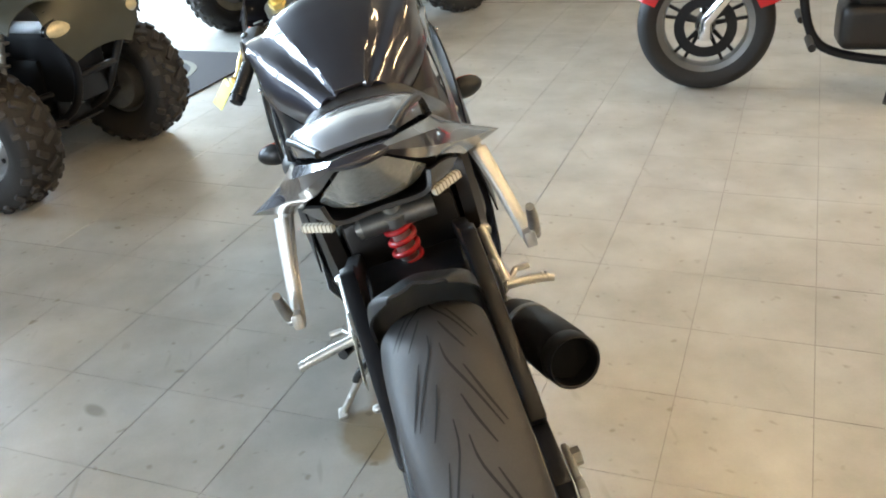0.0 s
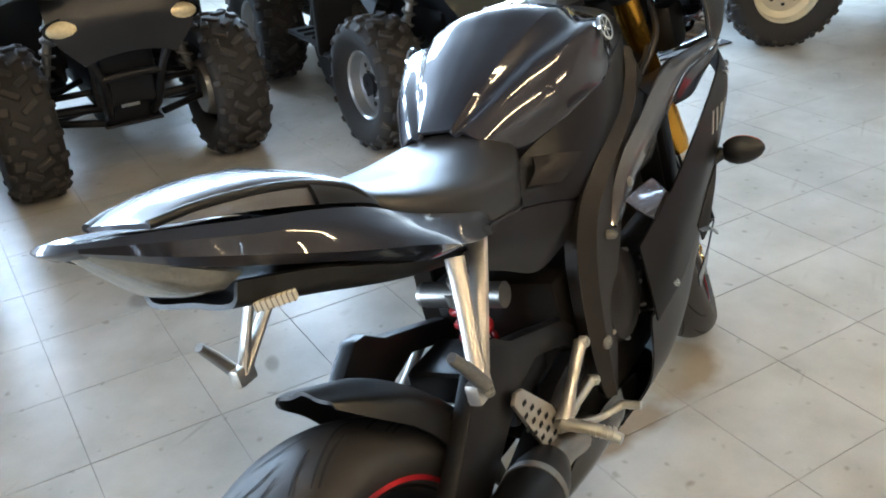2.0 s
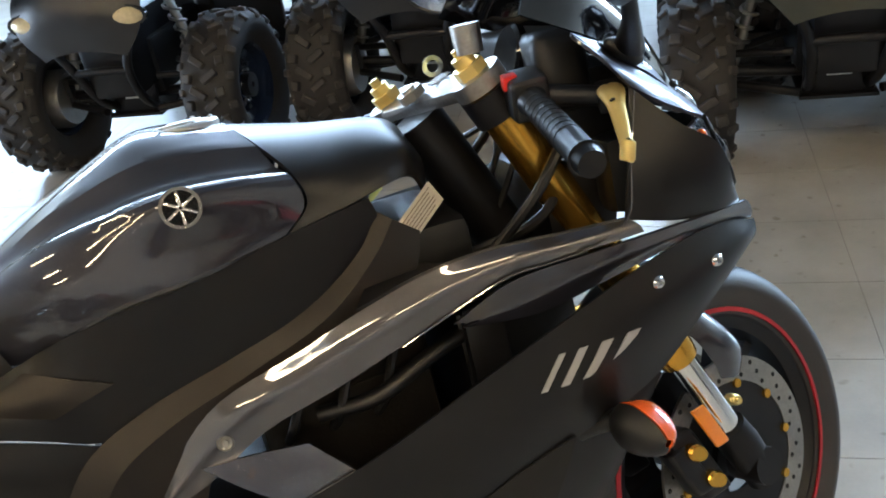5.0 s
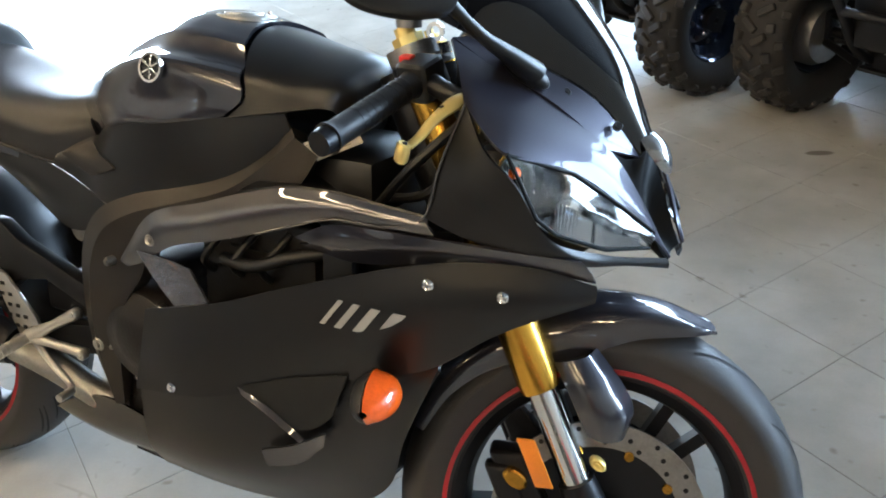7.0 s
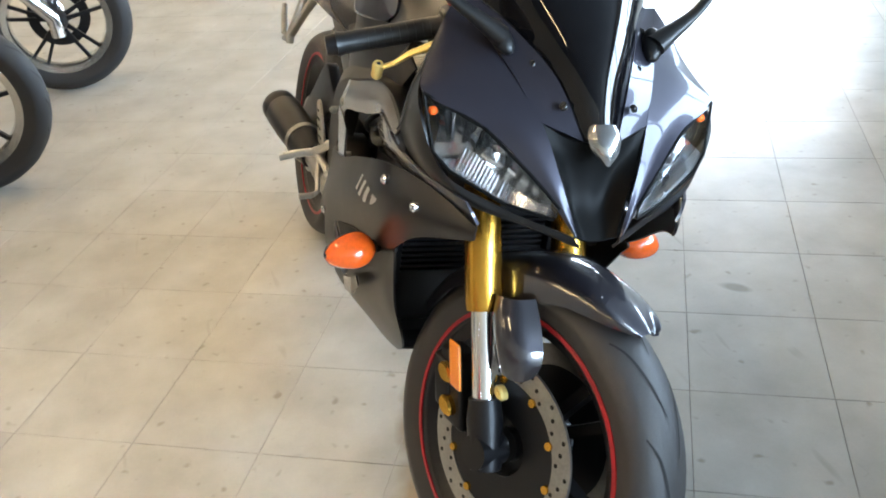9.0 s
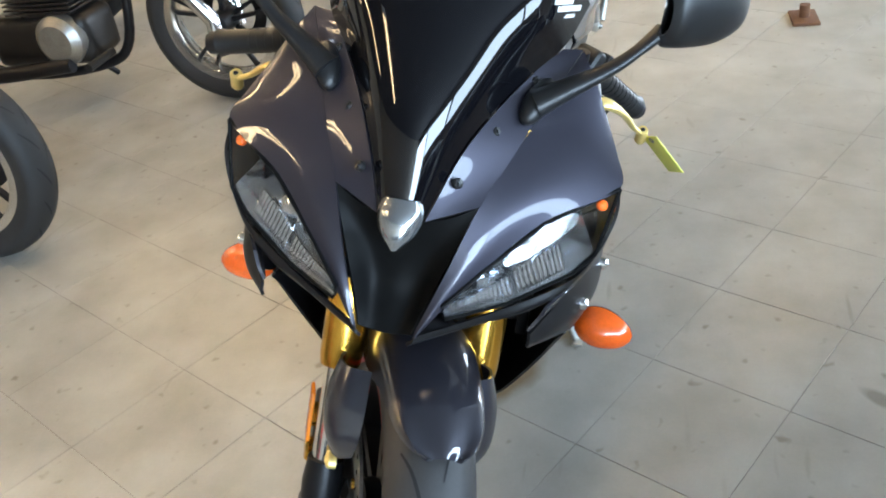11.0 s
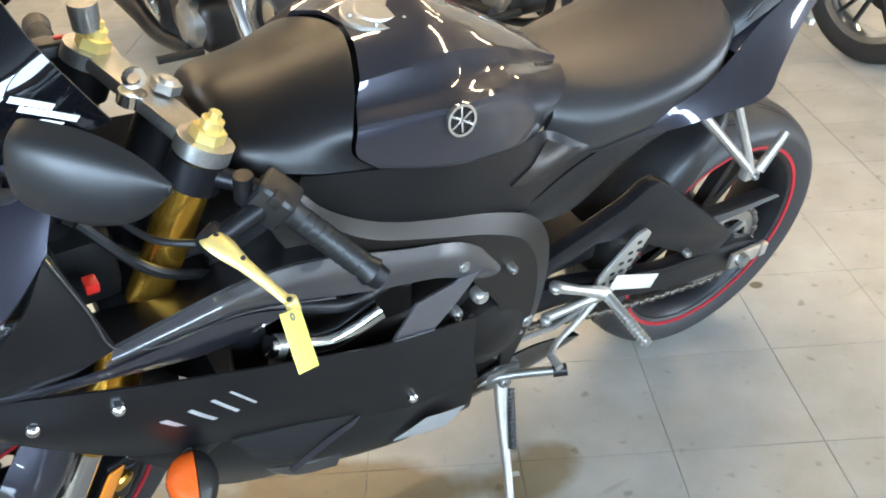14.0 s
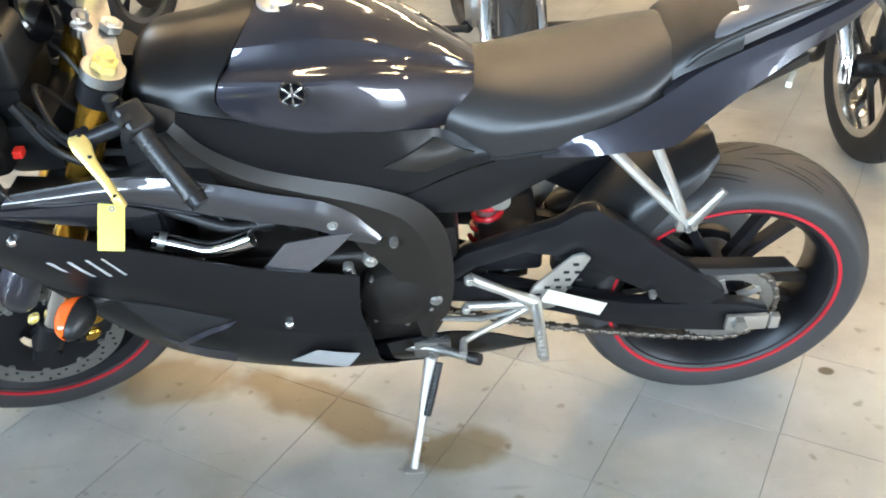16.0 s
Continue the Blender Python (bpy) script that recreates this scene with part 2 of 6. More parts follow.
VINYL = material("black seat vinyl", (0.022, 0.021, 0.021), 0.34, 0.0, grain=0.15, grain_scale=1200, spots=0.15, spot_scale=5, bump=0.2, spec=0.6)
# dark gloss cowl: the window reflection is put into its grey base colour
COWL = material("dark cowl paint with painted reflection", (0.14, 0.14, 0.152), 0.36, 0.5, coat=1.0, coat_ior=1.9, grain=0.15, grain_scale=1500, spots=0.08, spot_scale=6)
GOLD = material("gold anodised aluminium", (0.75, 0.40, 0.06), 0.22, 0.95, grain=0.06, grain_scale=400)
PALE_GOLD = material("pale gold lever", (0.88, 0.67, 0.24), 0.36, 0.6, grain=0.06, grain_scale=400)
CHROME = material("bright chrome", (0.82, 0.82, 0.83), 0.10, 1.0, spots=0.1, spot_scale=20)
ALU = material("cast aluminium", (0.62, 0.60, 0.56), 0.34, 0.9, grain=0.12, grain_scale=300, spots=0.15, spot_scale=30, bump=0.1)
STEEL = material("dull steel", (0.34, 0.33, 0.31), 0.36, 0.9, grain=0.2, grain_scale=200, spots=0.3, spot_scale=25)
ENGINE = material("engine casting", (0.022, 0.019, 0.017), 0.36, 0.5, grain=0.2, grain_scale=200, spots=0.3, spot_scale=15, bump=0.2)
BLACK_METAL = material("black coated metal", (0.010, 0.010, 0.012), 0.36, 0.4, grain=0.2, grain_scale=300, spots=0.2, spot_scale=12)
RED = material("red paint", (0.55, 0.012, 0.018), 0.30, 0.0, coat=0.5)
RED_TAPE = material("red rim tape", (0.42, 0.015, 0.025), 0.35)
ORANGE = material("orange lens", (0.85, 0.12, 0.012), 0.18, 0.0, coat=0.7, grain=0.2, grain_scale=160, bump=0.2)
REFLECT = material("orange reflector", (0.85, 0.26, 0.02), 0.25, 0.0, coat=0.5, grain=0.15, grain_scale=700, bump=0.3)
LENS = material("clear lens", (0.95, 0.96, 0.97), 0.04, 0.0, glass=True)
SMOKE = material("smoked clear lens", (0.20, 0.20, 0.185), 0.14, 0.2, coat=1.0, grain=0.25, grain_scale=120, bump=0.4)
REFLECTOR = material("lamp reflector", (0.58, 0.59, 0.61), 0.10, 0.97, spots=0.15, spot_scale=40)
SCREEN = material("dark tinted screen", (0.003, 0.003, 0.004), 0.03, 0.0, spec=0.5)
PAPER = material("paper label", (0.62, 0.58, 0.48), 0.6, 0.0, grain=0.08, grain_scale=200)
PRINT = material("label print", (0.22, 0.18, 0.13), 0.6)
YELLOW_TAG = material("yellow tag", (0.82, 0.76, 0.15), 0.45, 0.0, spots=0.1)
DECAL = material("silver decal", (0.46, 0.46, 0.46), 0.30, 0.3)
WHITE = material("white enamel", (0.75, 0.75, 0.73), 0.35)
RED_SWITCH = material("red switch", (0.70, 0.03, 0.02), 0.35)
RUST = material("rusty steel", (0.17, 0.08, 0.04), 0.7, 0.2, grain=0.4, grain_scale=60, spots=0.4)
CHERRY = material("dark red paint", (0.16, 0.012, 0.012), 0.2, 0.2, coat=1.0)
CAMO = material("olive grey plastic", (0.05, 0.05, 0.035), 0.45, 0.0, spots=0.3, spot_scale=9)
LAMP_GLASS = material("amber lamp glass", (0.72, 0.60, 0.36), 0.16, 0.3, coat=1.0, grain=0.3, grain_scale=70, bump=0.3)

# ---------------------------------------------------------------- the room
def tile_material():
    m = bpy.data.materials.new("worn vinyl tile")
    m.use_nodes = True
    nt = m.node_tree
    b = nt.nodes["Principled BSDF"]
    tc = nt.nodes.new("ShaderNodeTexCoord")
    geo = nt.nodes.new("ShaderNodeNewGeometry")
    info = nt.nodes.new("ShaderNodeObjectInfo")

    def tex(scale, detail=5.0, rough=0.6, dist=0.0):
        t = nt.nodes.new("ShaderNodeTexNoise")
        t.inputs["Scale"].default_value, t.inputs["Detail"].default_value = scale, detail
        t.inputs["Roughness"].default_value, t.inputs["Distortion"].default_value = rough, dist
        nt.links.new(geo.outputs["Position"], t.inputs["Vector"])
        return t

    def streak(scale):
        """Long thin scuff marks."""
        mp = nt.nodes.new("ShaderNodeMapping")
        mp.inputs["Rotation"].default_value = (0, 0, radians(37))
        mp.inputs["Scale"].default_value = (0.22, 1.6, 1)
        nt.links.new(geo.outputs["Position"], mp.inputs["Vector"])
        t = nt.nodes.new("ShaderNodeTexNoise")
        t.inputs["Scale"].default_value, t.inputs["Detail"].default_value, t.inputs["Distortion"].default_value = scale, 1.0, 0.4
        nt.links.new(mp.outputs[0], t.inputs["Vector"])
        return t

    def ramp(src, lo, hi, c0, c1):
        r = nt.nodes.new("ShaderNodeValToRGB")
        r.color_ramp.elements[0].position, r.color_ramp.elements[1].position = lo, hi
        r.color_ramp.elements[0].color, r.color_ramp.elements[1].color = (*c0, 1), (*c1, 1)
        nt.links.new(src, r.inputs[0])
        return r

    def mult(a, c, fac=1.0):
        x = nt.nodes.new("ShaderNodeMix")
        x.data_type, x.blend_type = "RGBA", "MULTIPLY"
        x.inputs[0].default_value = fac
        nt.links.new(a, x.inputs[6])
        nt.links.new(c, x.inputs[7])
        return x.outputs[2]
    base = ramp(tex(0.9, 1.0, 0.4).outputs["Fac"], 0.25, 0.75, (0.455, 0.445, 0.415), (0.56, 0.54, 0.495))
    flecks = ramp(tex(150, 2, 0.5).outputs["Fac"], 0.25, 0.75, (0.95, 0.95, 0.95), (1.0, 1.0, 1.0))
    cloud = ramp(tex(4.5, 4, 0.55).outputs["Fac"], 0.28, 0.70, (0.74, 0.73, 0.70), (1.05, 1.05, 1.05))
    specks = ramp(tex(26, 1.5, 0.4).outputs["Fac"], 0.68, 0.78, (1, 1, 1), (0.66, 0.62, 0.56))
    streaks = ramp(streak(16.0).outputs["Fac"], 0.71, 0.82, (1, 1, 1), (0.80, 0.78, 0.75))
    per = nt.nodes.new("ShaderNodeMapRange")
    per.inputs[3].default_value, per.inputs[4].default_value = 0.98, 1.015
    nt.links.new(info.outputs["Random"], per.inputs[0])
    col = base.outputs[0]
    for layer in (flecks.outputs[0], cloud.outputs[0], specks.outputs[0], streaks.outputs[0], per.outputs[0]):
        col = mult(col, layer)

    def stain(x, y, sx, sy, turn, tint, wobble=0.9):
        """An old spill: a wobbly-edged patch at a place on the floor."""
        nonlocal col
        mp = nt.nodes.new("ShaderNodeMapping")
        mp.vector_type = "TEXTURE"
        mp.inputs["Location"].default_value = (x, y, 0)
        mp.inputs["Rotation"].default_value = (0, 0, radians(turn))
        mp.inputs["Scale"].default_value = (sx, sy, 1)
        nt.links.new(geo.outputs["Position"], mp.inputs["Vector"])
        ln = nt.nodes.new("ShaderNodeVectorMath")
        ln.operation = "LENGTH"
        nt.links.new(mp.outputs[0], ln.inputs[0])
        ad = nt.nodes.new("ShaderNodeMath")
        ad.operation = "MULTIPLY_ADD"
        ad.inputs[1].default_value = wobble * .6
        nt.links.new(tex(6.0, 3, 0.5).outputs["Fac"], ad.inputs[0])
        half = nt.nodes.new("ShaderNodeMath")
        half.operation = "MULTIPLY"
        half.inputs[1].default_value = 0.55
        nt.links.new(ln.outputs["Value"], half.inputs[0])
        nt.links.new(half.outputs[0], ad.inputs[2])
        r = ramp(ad.outputs[0], 0.54, 0.68, tint, (1, 1, 1))
        col = mult(col, r.outputs[0])
    stain(.86, .08, .36, .11, 145, (0.56, 0.43, 0.28))
    stain(.56, .25, .15, .11, 20, (0.64, 0.52, 0.36))
    stain(1.22, -.03, .22, .14, 10, (0.70, 0.58, 0.42))
    stain(.93, 1.47, .09, .07, 30, (0.60, 0.57, 0.52))
    stain(.82, .91, .07, .035, 40, (0.62, 0.60, 0.55))
    stain(-.30, .05, .022, .018, 0, (0.30, 0.24, 0.18), .5)
    stain(1.50, 2.02, .05, .02, 20, (0.35, 0.32, 0.28), .5)
    nt.links.new(col, b.inputs["Base Color"])
    rr = nt.nodes.new("ShaderNodeMapRange")
    rr.inputs[3].default_value, rr.inputs[4].default_value = 0.285, 0.36
    nt.links.new(tex(2.4, 2).outputs["Fac"], rr.inputs[0])
    nt.links.new(rr.outputs[0], b.inputs["Roughness"])
    bp = nt.nodes.new("ShaderNodeBump")
    bp.inputs["Strength"].default_value, bp.inputs["Distance"].default_value = 0.10, 0.01
    nt.links.new(tex(3.5, 1).outputs["Fac"], bp.inputs["Height"])
    nt.links.new(bp.outputs["Normal"], b.inputs["Normal"])
    return m


TILE = tile_material()
SEAM = material("dirty tile seam", (0.265, 0.243, 0.21), 0.7, spots=1.0, spot_scale=1.3)
WALL = material("beige painted wall", (0.36, 0.32, 0.26), 0.6, grain=0.05, spots=0.08, spot_scale=1.5, bump=0.1)
CEIL = material("dark painted ceiling", (0.10, 0.095, 0.088), 0.8, grain=0.05, spots=0.06)
DARK_BASE = material("dark cove base", (0.06, 0.05, 0.045), 0.5)

T = 0.3048
TILE_U0, TILE_V0 = -0.075, 0.155       # where the seams run


def slab(name, us, vs, z0, z1, mat, parent=None):
    c = room((us[0] + us[1]) / 2, (vs[0] + vs[1]) / 2, (z0 + z1) / 2)
    me = box(0, 0, 0, us[1] - us[0], vs[1] - vs[0], z1 - z0, 0, Matrix.Translation(c) @ pose(0, 0, 0, 0, 0, math.degrees(math.atan2(U.y, U.x))))
    ob = new(name, me)
    me.materials.append(mat)
    if parent:
        ob.parent = parent
    return ob


U_LO, U_HI, V_LO, V_HI = -5.6, 6.6, -6.0, 6.2
floor = tagged(slab("floor", (U_LO, U_HI), (V_LO, V_HI), -0.12, -0.0025, SEAM), "grey beige vinyl tile floor, worn and scuffed", "floor", kind="structure")

# ---------------------------------------------------------------- the sports motorcycle
BIKE = pose(0, 0, -0.0225, -13.38, 0, 0)          # it leans on its side stand
bike = new("motorcycle")
bike.matrix_world = BIKE
tagged(bike, "dark grey metallic sports motorcycle leaning on its side stand", "motorcycle")


def on_bike(name, me, mat, label="", parent=None):
    return part(name, me, mat, parent or bike, label)


def pair(name, curves, mat, label="", nu=24, nv=10, thick=0.004, straight=False, smooth=38):
    for s in (1, -1):
        on_bike(name, skin(curves, nu, nv, thick, s, straight, smooth), mat, label)


# --- wheels, built about the y axis at the origin
def tyre_profile(R, half, rim):
    """Round motorcycle tyre: radius and y."""
    out = []
    for k in range(17):
        a = radians(-88 + 176 * k / 16)
        y = half * math.sin(a)
        r = R - (R - rim - 0.03) * (1 - math.cos(a)) * 0.92
        out.append((r, y))
    out += [(rim + 0.006, half * 0.80), (rim - 0.004, half * 0.72), (rim - 0.004, -half * 0.72), (rim + 0.006, -half * 0.80)]
    return out


def tyre_radius(R, half, rim, y):
    c = math.sqrt(max(0.0, 1 - (y / half) ** 2))
    return R - (R - rim - 0.03) * (1 - c) * 0.92


def groove_mesh(R, half, rim, lines, count, width=0.0056):
    """Slanting tread cuts: dark strips on the tread's crown, their shade put into the colour."""
    v, f = [], []
    for k in range(count):
        for a0, pts in lines:
            base = 2 * math.pi * k / count + radians(a0)
            path = catmull([(p[0], p[1], 0) for p in pts], 10)
            o = len(v)
            for i, (da, y, _) in enumerate(path):
                w = width * (0.35 + 0.65 * math.sin(math.pi * (i + 0.5) / len(path)))
                for s in (-1, 1):
                    yy = y + s * w * 0.5
                    r = tyre_radius(R, half, rim, yy) + 0.0008
                    a = base + radians(da) + s * 0.002
                    v.append((r * math.cos(a), yy, r * math.sin(a)))
            for i in range(len(path) - 1):
                f.append((o + 2 * i, o + 2 * i + 1, o + 2 * i + 3, o + 2 * i + 2))
    return mesh_of(v, f, 180)


def spoke_mesh(r0, r1, w0, w1, y0, y1, t):
    """One tapered cast spoke along +x."""
    c = [[(r0, y0 - t, -w0), (r0, y0 - t, w0), (r0, y0 + t, w0), (r0, y0 + t, -w0)],
         [((r0 + r1) / 2, (y0 + y1) / 2 - t, -(w0 + w1) * 0.42), ((r0 + r1) / 2, (y0 + y1) / 2 - t, (w0 + w1) * 0.42),
          ((r0 + r1) / 2, (y0 + y1) / 2 + t, (w0 + w1) * 0.42), ((r0 + r1) / 2, (y0 + y1) / 2 + t, -(w0 + w1) * 0.42)],
         [(r1, y1 - t, -w1), (r1, y1 - t, w1), (r1, y1 + t, w1), (r1, y1 + t, -w1)]]
    v = [p for q in c for p in q]
    f = [(0, 1, 2, 3), (11, 10, 9, 8)]
    for i in range(2):
        for k in range(4):
            f.append((4 * i + k, 4 * i + 4 + k, 4 * i + 4 + (k + 1) % 4, 4 * i + (k + 1) % 4))
    return mesh_of(v, f, 30)


def bike_wheel(name, m, R, half, rim, tape_r, tape_y, spokes, spoke_mat, tread_lines, count, tread_mat, label):
    wheel = on_bike(name, moved(tube([(0, -half * 0.9, 0), (0, half * 0.9, 0)], 0.028, 20), m), BLACK_METAL, label)
    part("tyre", moved(lathe(tyre_profile(R, half, rim), 72, smooth=60), m), tread_mat, wheel, "worn black road tyre")
    part("tread_groove", moved(groove_mesh(R, half, rim, tread_lines, count, 0.0042), m), GROOVE, wheel)
    ring = lathe([(rim + 0.004, -half * 0.74), (rim + 0.004, half * 0.74), (rim - 0.006, half * 0.74), (rim - 0.022, half * 0.55), (rim - 0.03, half * 0.15),
                  (rim - 0.03, -half * 0.15), (rim - 0.022, -half * 0.55), (rim - 0.006, -half * 0.74)], 64)
    part("rim", moved(ring, m), BLACK_METAL, wheel, "black cast rim")
    for s in (1, -1):
        ty = tape_y * s
        tape = lathe([(tape_r - 0.0035, ty - 0.0025), (tape_r + 0.0035, ty - 0.0015), (tape_r + 0.0035, ty + 0.0015), (tape_r - 0.0035, ty + 0.0005)], 72)
        part("rim_tape", moved(tape, m), RED_TAPE, wheel, "thin red rim stripe")
    for k in range(spokes):
        for d in (-11, 11):
            sp = spoke_mesh(0.035, rim - 0.02, 0.013, 0.009, 0.0, 0.0, 0.014)
            part("spoke", moved(sp, m @ pose(0, 0, 0, 0, 360 / spokes * k + 20 + d * 0.9, 0)), spoke_mat, wheel)
    part("hub", moved(lathe([(0.012, -half * 0.62), (0.05, -half * 0.62), (0.055, -half * 0.4), (0.05, 0), (0.055, half * 0.4), (0.05, half * 0.62), (0.012, half * 0.62)], 32), m), spoke_mat, wheel)
    return wheel


REAR = Matrix.Translation((0, 0, 0.331))
rear_lines = []
for s in (1, -1):
    for a0, pts in ((0, [(0, .007), (7, .010), (18, .032), (30, .056)]), (10, [(0, .030), (10, .046), (19, .063)]), (19, [(0, .014), (7, .024), (15, .040)])):
        rear_lines.append((a0 + (5 if s < 0 else 0), [(q, y * s) for q, y in pts]))
rear = bike_wheel("rear_wheel", REAR, 0.3055, 0.089, 0.226, 0.2335, 0.0735, 5, BLACK_METAL, rear_lines, 12, WORN_RUBBER, "black rear wheel with a wide worn tyre")
part("sprocket", moved(lathe([(0.070, 0.088), (0.098, 0.088), (0.098, 0.094), (0.070, 0.094)], 44), REAR), STEEL, rear, "steel rear sprocket")
teeth = joined(*[moved(box(0.1005, 0.091, 0, 0.007, 0.005, 0.006, 0.001), REAR @ pose(0, 0, 0, 0, 360 / 45 * k, 0)) for k in range(45)])
part("sprocket_teeth", teeth, STEEL, rear)
for k in range(5):
    part("sprocket_arm", moved(spoke_mesh(0.03, 0.075, 0.010, 0.008, 0.088, 0.091, 0.005), REAR @ pose(0, 0, 0, 0, 72 * k, 0)), ALU, rear)
part("brake_disc", moved(lathe([(0.06, -0.095), (0.11, -0.095), (0.11, -0.090), (0.06, -0.090)], 48), REAR), STEEL, rear)

STEER_AXIS = Vector((-math.sin(radians(24.6)), 0, math.cos(radians(24.6))))
STEER = Matrix.Rotation(radians(20.5), 4, STEER_AXIS)
FC = Vector((1.417, 0.007, 0.319))
FRONT = Matrix.Translation(FC) @ STEER
front_lines = [(0, [(0, 0.006), (10, 0.018), (20, 0.032), (25, 0.044)]), (12, [(0, -0.006), (10, -0.018), (20, -0.032), (25, -0.044)])]
front = bike_wheel("front_wheel", FRONT, 0.297, 0.060, 0.218, 0.2245, 0.0497, 5, BLACK_METAL, front_lines, 12, WORN_RUBBER, "black front wheel turned to one side")
for s in (1, -1):
    disc = part("brake_disc", moved(lathe([(0.118, s * 0.066 - 0.0025), (0.155, s * 0.066 - 0.0025), (0.155, s * 0.066 + 0.0025), (0.118, s * 0.066 + 0.0025)], 60), FRONT), STEEL, front, "drilled steel brake disc")
    plugs = joined(*[moved(lathe([(0.0001, s * 0.0692), (0.0038, s * 0.0692), (0.0038, s * 0.0688)], 8, closed=False),
                           FRONT @ pose(0.126 * math.cos(a) + 0.01 * (k % 3) * math.cos(a), 0, 0.126 * math.sin(a) + 0.01 * (k % 3) * math.sin(a)))
                     for k, a in enumerate(np.linspace(0, 2 * math.pi, 49)[:-1])])
    part("disc_holes", plugs, GROOVE, disc)
    part("disc_carrier", moved(lathe([(0.05, s * 0.058), (0.08, s * 0.062), (0.122, s * 0.064), (0.122, s * 0.067), (0.08, s * 0.066), (0.05, s * 0.062)], 40), FRONT), BLACK_METAL, disc)
    for k in range(10):
        a = 2 * math.pi * k / 10
        part("disc_button", moved(lathe([(0.0001, s * 0.0715), (0.007, s * 0.0715), (0.008, s * 0.066)], 10, closed=False),
                                  FRONT @ pose(0.114 * math.cos(a), 0, 0.114 * math.sin(a))), GOLD if s < 0 else STEEL, disc)

# --- fork
LEG = Vector((0.211, -0.002, -0.46)).normalized()
for cap, s in ((Vector((1.076, 0.108, 0.967)), 1), (Vector((1.142, -0.089, 0.998)), -1)):
    foot = FC + (STEER @ Vector((0, 0.098 * s, 0)))
    way = (foot - cap).normalized()
    length = (foot - cap).length
    leg = on_bike("fork_leg", tube([cap + way * 0.02, cap + way * 0.30, cap + way * 0.31, cap + way * 0.49, cap + way * 0.505],
                                   [0.027, 0.027, 0.030, 0.030, 0.028], 28), GOLD, "gold anodised upside-down fork leg")
    part("stanchion", tube([cap + way * 0.50, cap + way * (length - 0.06)], 0.0205, 24), CHROME, leg, "chromed fork slider")
    part("fork_foot", tube([cap + way * (length - 0.085), cap + way * (length - 0.05), foot + way * 0.03], [0.026, 0.030, 0.026], 20), BLACK_METAL, leg)
    part("axle_clamp", tube([foot - STEER @ Vector((0, 0.028, 0)), foot + STEER @ Vector((0, 0.028, 0))], 0.028, 20), BLACK_METAL, leg)
    part("fork_cap", joined(tube([cap - way * 0.002, cap + way * 0.02], 0.021, 6, smooth_path=False), tube([cap - way * 0.014, cap - way * 0.002], 0.0135, 18),
                            tube([cap - way * 0.024, cap - way * 0.014], 0.0075, 6)), PALE_GOLD, leg, "gold fork cap with adjuster")
    # caliper behind the leg, reflector outside
    back = STEER @ Vector((-1, 0, 0))
    outw = STEER @ Vector((0, s, 0))
    up = -way
    cal = foot + back * 0.085 + up * 0.055 + outw * -0.018
    rot = Matrix((back, outw, up)).transposed().to_4x4()
    part("brake_caliper", joined(moved(box(0, 0, 0, 0.055, 0.05, 0.13, 0.012, seg=3), Matrix.Translation(cal) @ rot),
                                 moved(box(0.02, 0.016, 0, 0.04, 0.03, 0.09, 0.01, seg=3), Matrix.Translation(cal) @ rot)), BLACK_METAL, leg, "black radial brake caliper")
    for dz in (-0.028, 0.028):
        part("caliper_piston", moved(lathe([(0.0001, 0.006), (0.013, 0.006), (0.016, 0.002), (0.016, -0.01)], 20, closed=False),
                                     Matrix.Translation(cal + up * dz + outw * 0.034) @ Matrix((back, outw, up)).transposed().to_4x4()), GOLD, leg)
    part("reflector", moved(box(0, 0, 0, 0.026, 0.006, 0.075, 0.003), Matrix.Translation(cap + way * 0.615 + back * 0.045 + outw * 0.026) @ rot), REFLECT, leg, "orange side reflector")
    part("clamp_bolt", moved(bolt((0, 0, 0), (0, 1, 0), 0.011, 0.008), Matrix.Translation(foot - way * 0.115 - back * 0.04) @ rot), PALE_GOLD, leg)
    # painted guard in front of the leg
    g = [[(-.080, .100 * s, .244), (-.062, .108 * s, .250), (-.038, .100 * s, .256), (-.024, .070 * s, .262)],
         [(-.062, .110 * s, .214), (-.036, .121 * s, .214), (-.004, .108 * s, .216), (.012, .074 * s, .222)],
         [(-.042, .110 * s, .176), (-.014, .120 * s, .172), (.020, .108 * s, .174), (.034, .078 * s, .184)],
         [(-.028, .104 * s, .146), (-.006, .108 * s, .140), (.020, .098 * s, .142), (.030, .080 * s, .154)]]
    part("fork_guard", moved(skin(g, 14, 10, 0.004), FRONT), PAINT, leg, "dark grey fork guard")

# --- front mudguard, in the wheel's own frame
def fender_section(deg, r, w, drop):
    a = radians(deg)
    c, s = math.cos(a), math.sin(a)
    return [(c * (r - drop), w, s * (r - drop)), (c * (r - drop * 0.35), w * 0.93, s * (r - drop * 0.35)), (c * (r - 0.006), w * 0.62, s * (r - 0.006)), (c * r, 0, s * r)]


fender = [both(fender_section(d, r, w, k)) for d, r, w, k in
          ((64, 0.324, 0.024, 0.004), (65.5, 0.325, 0.038, 0.008), (69.5, 0.326, 0.052, 0.020), (76, 0.328, 0.060, 0.036), (84, 0.328, 0.064, 0.05), (95, 0.328, 0.070, 0.07),
           (108, 0.324, 0.072, 0.075), (124, 0.318, 0.068, 0.05), (142, 0.314, 0.062, 0.035), (158, 0.312, 0.055, 0.03))]
on_bike("front_mudguard", moved(skin(fender, 21, 40, 0.004), FRONT), PAINT, "dark grey metallic front mudguard")

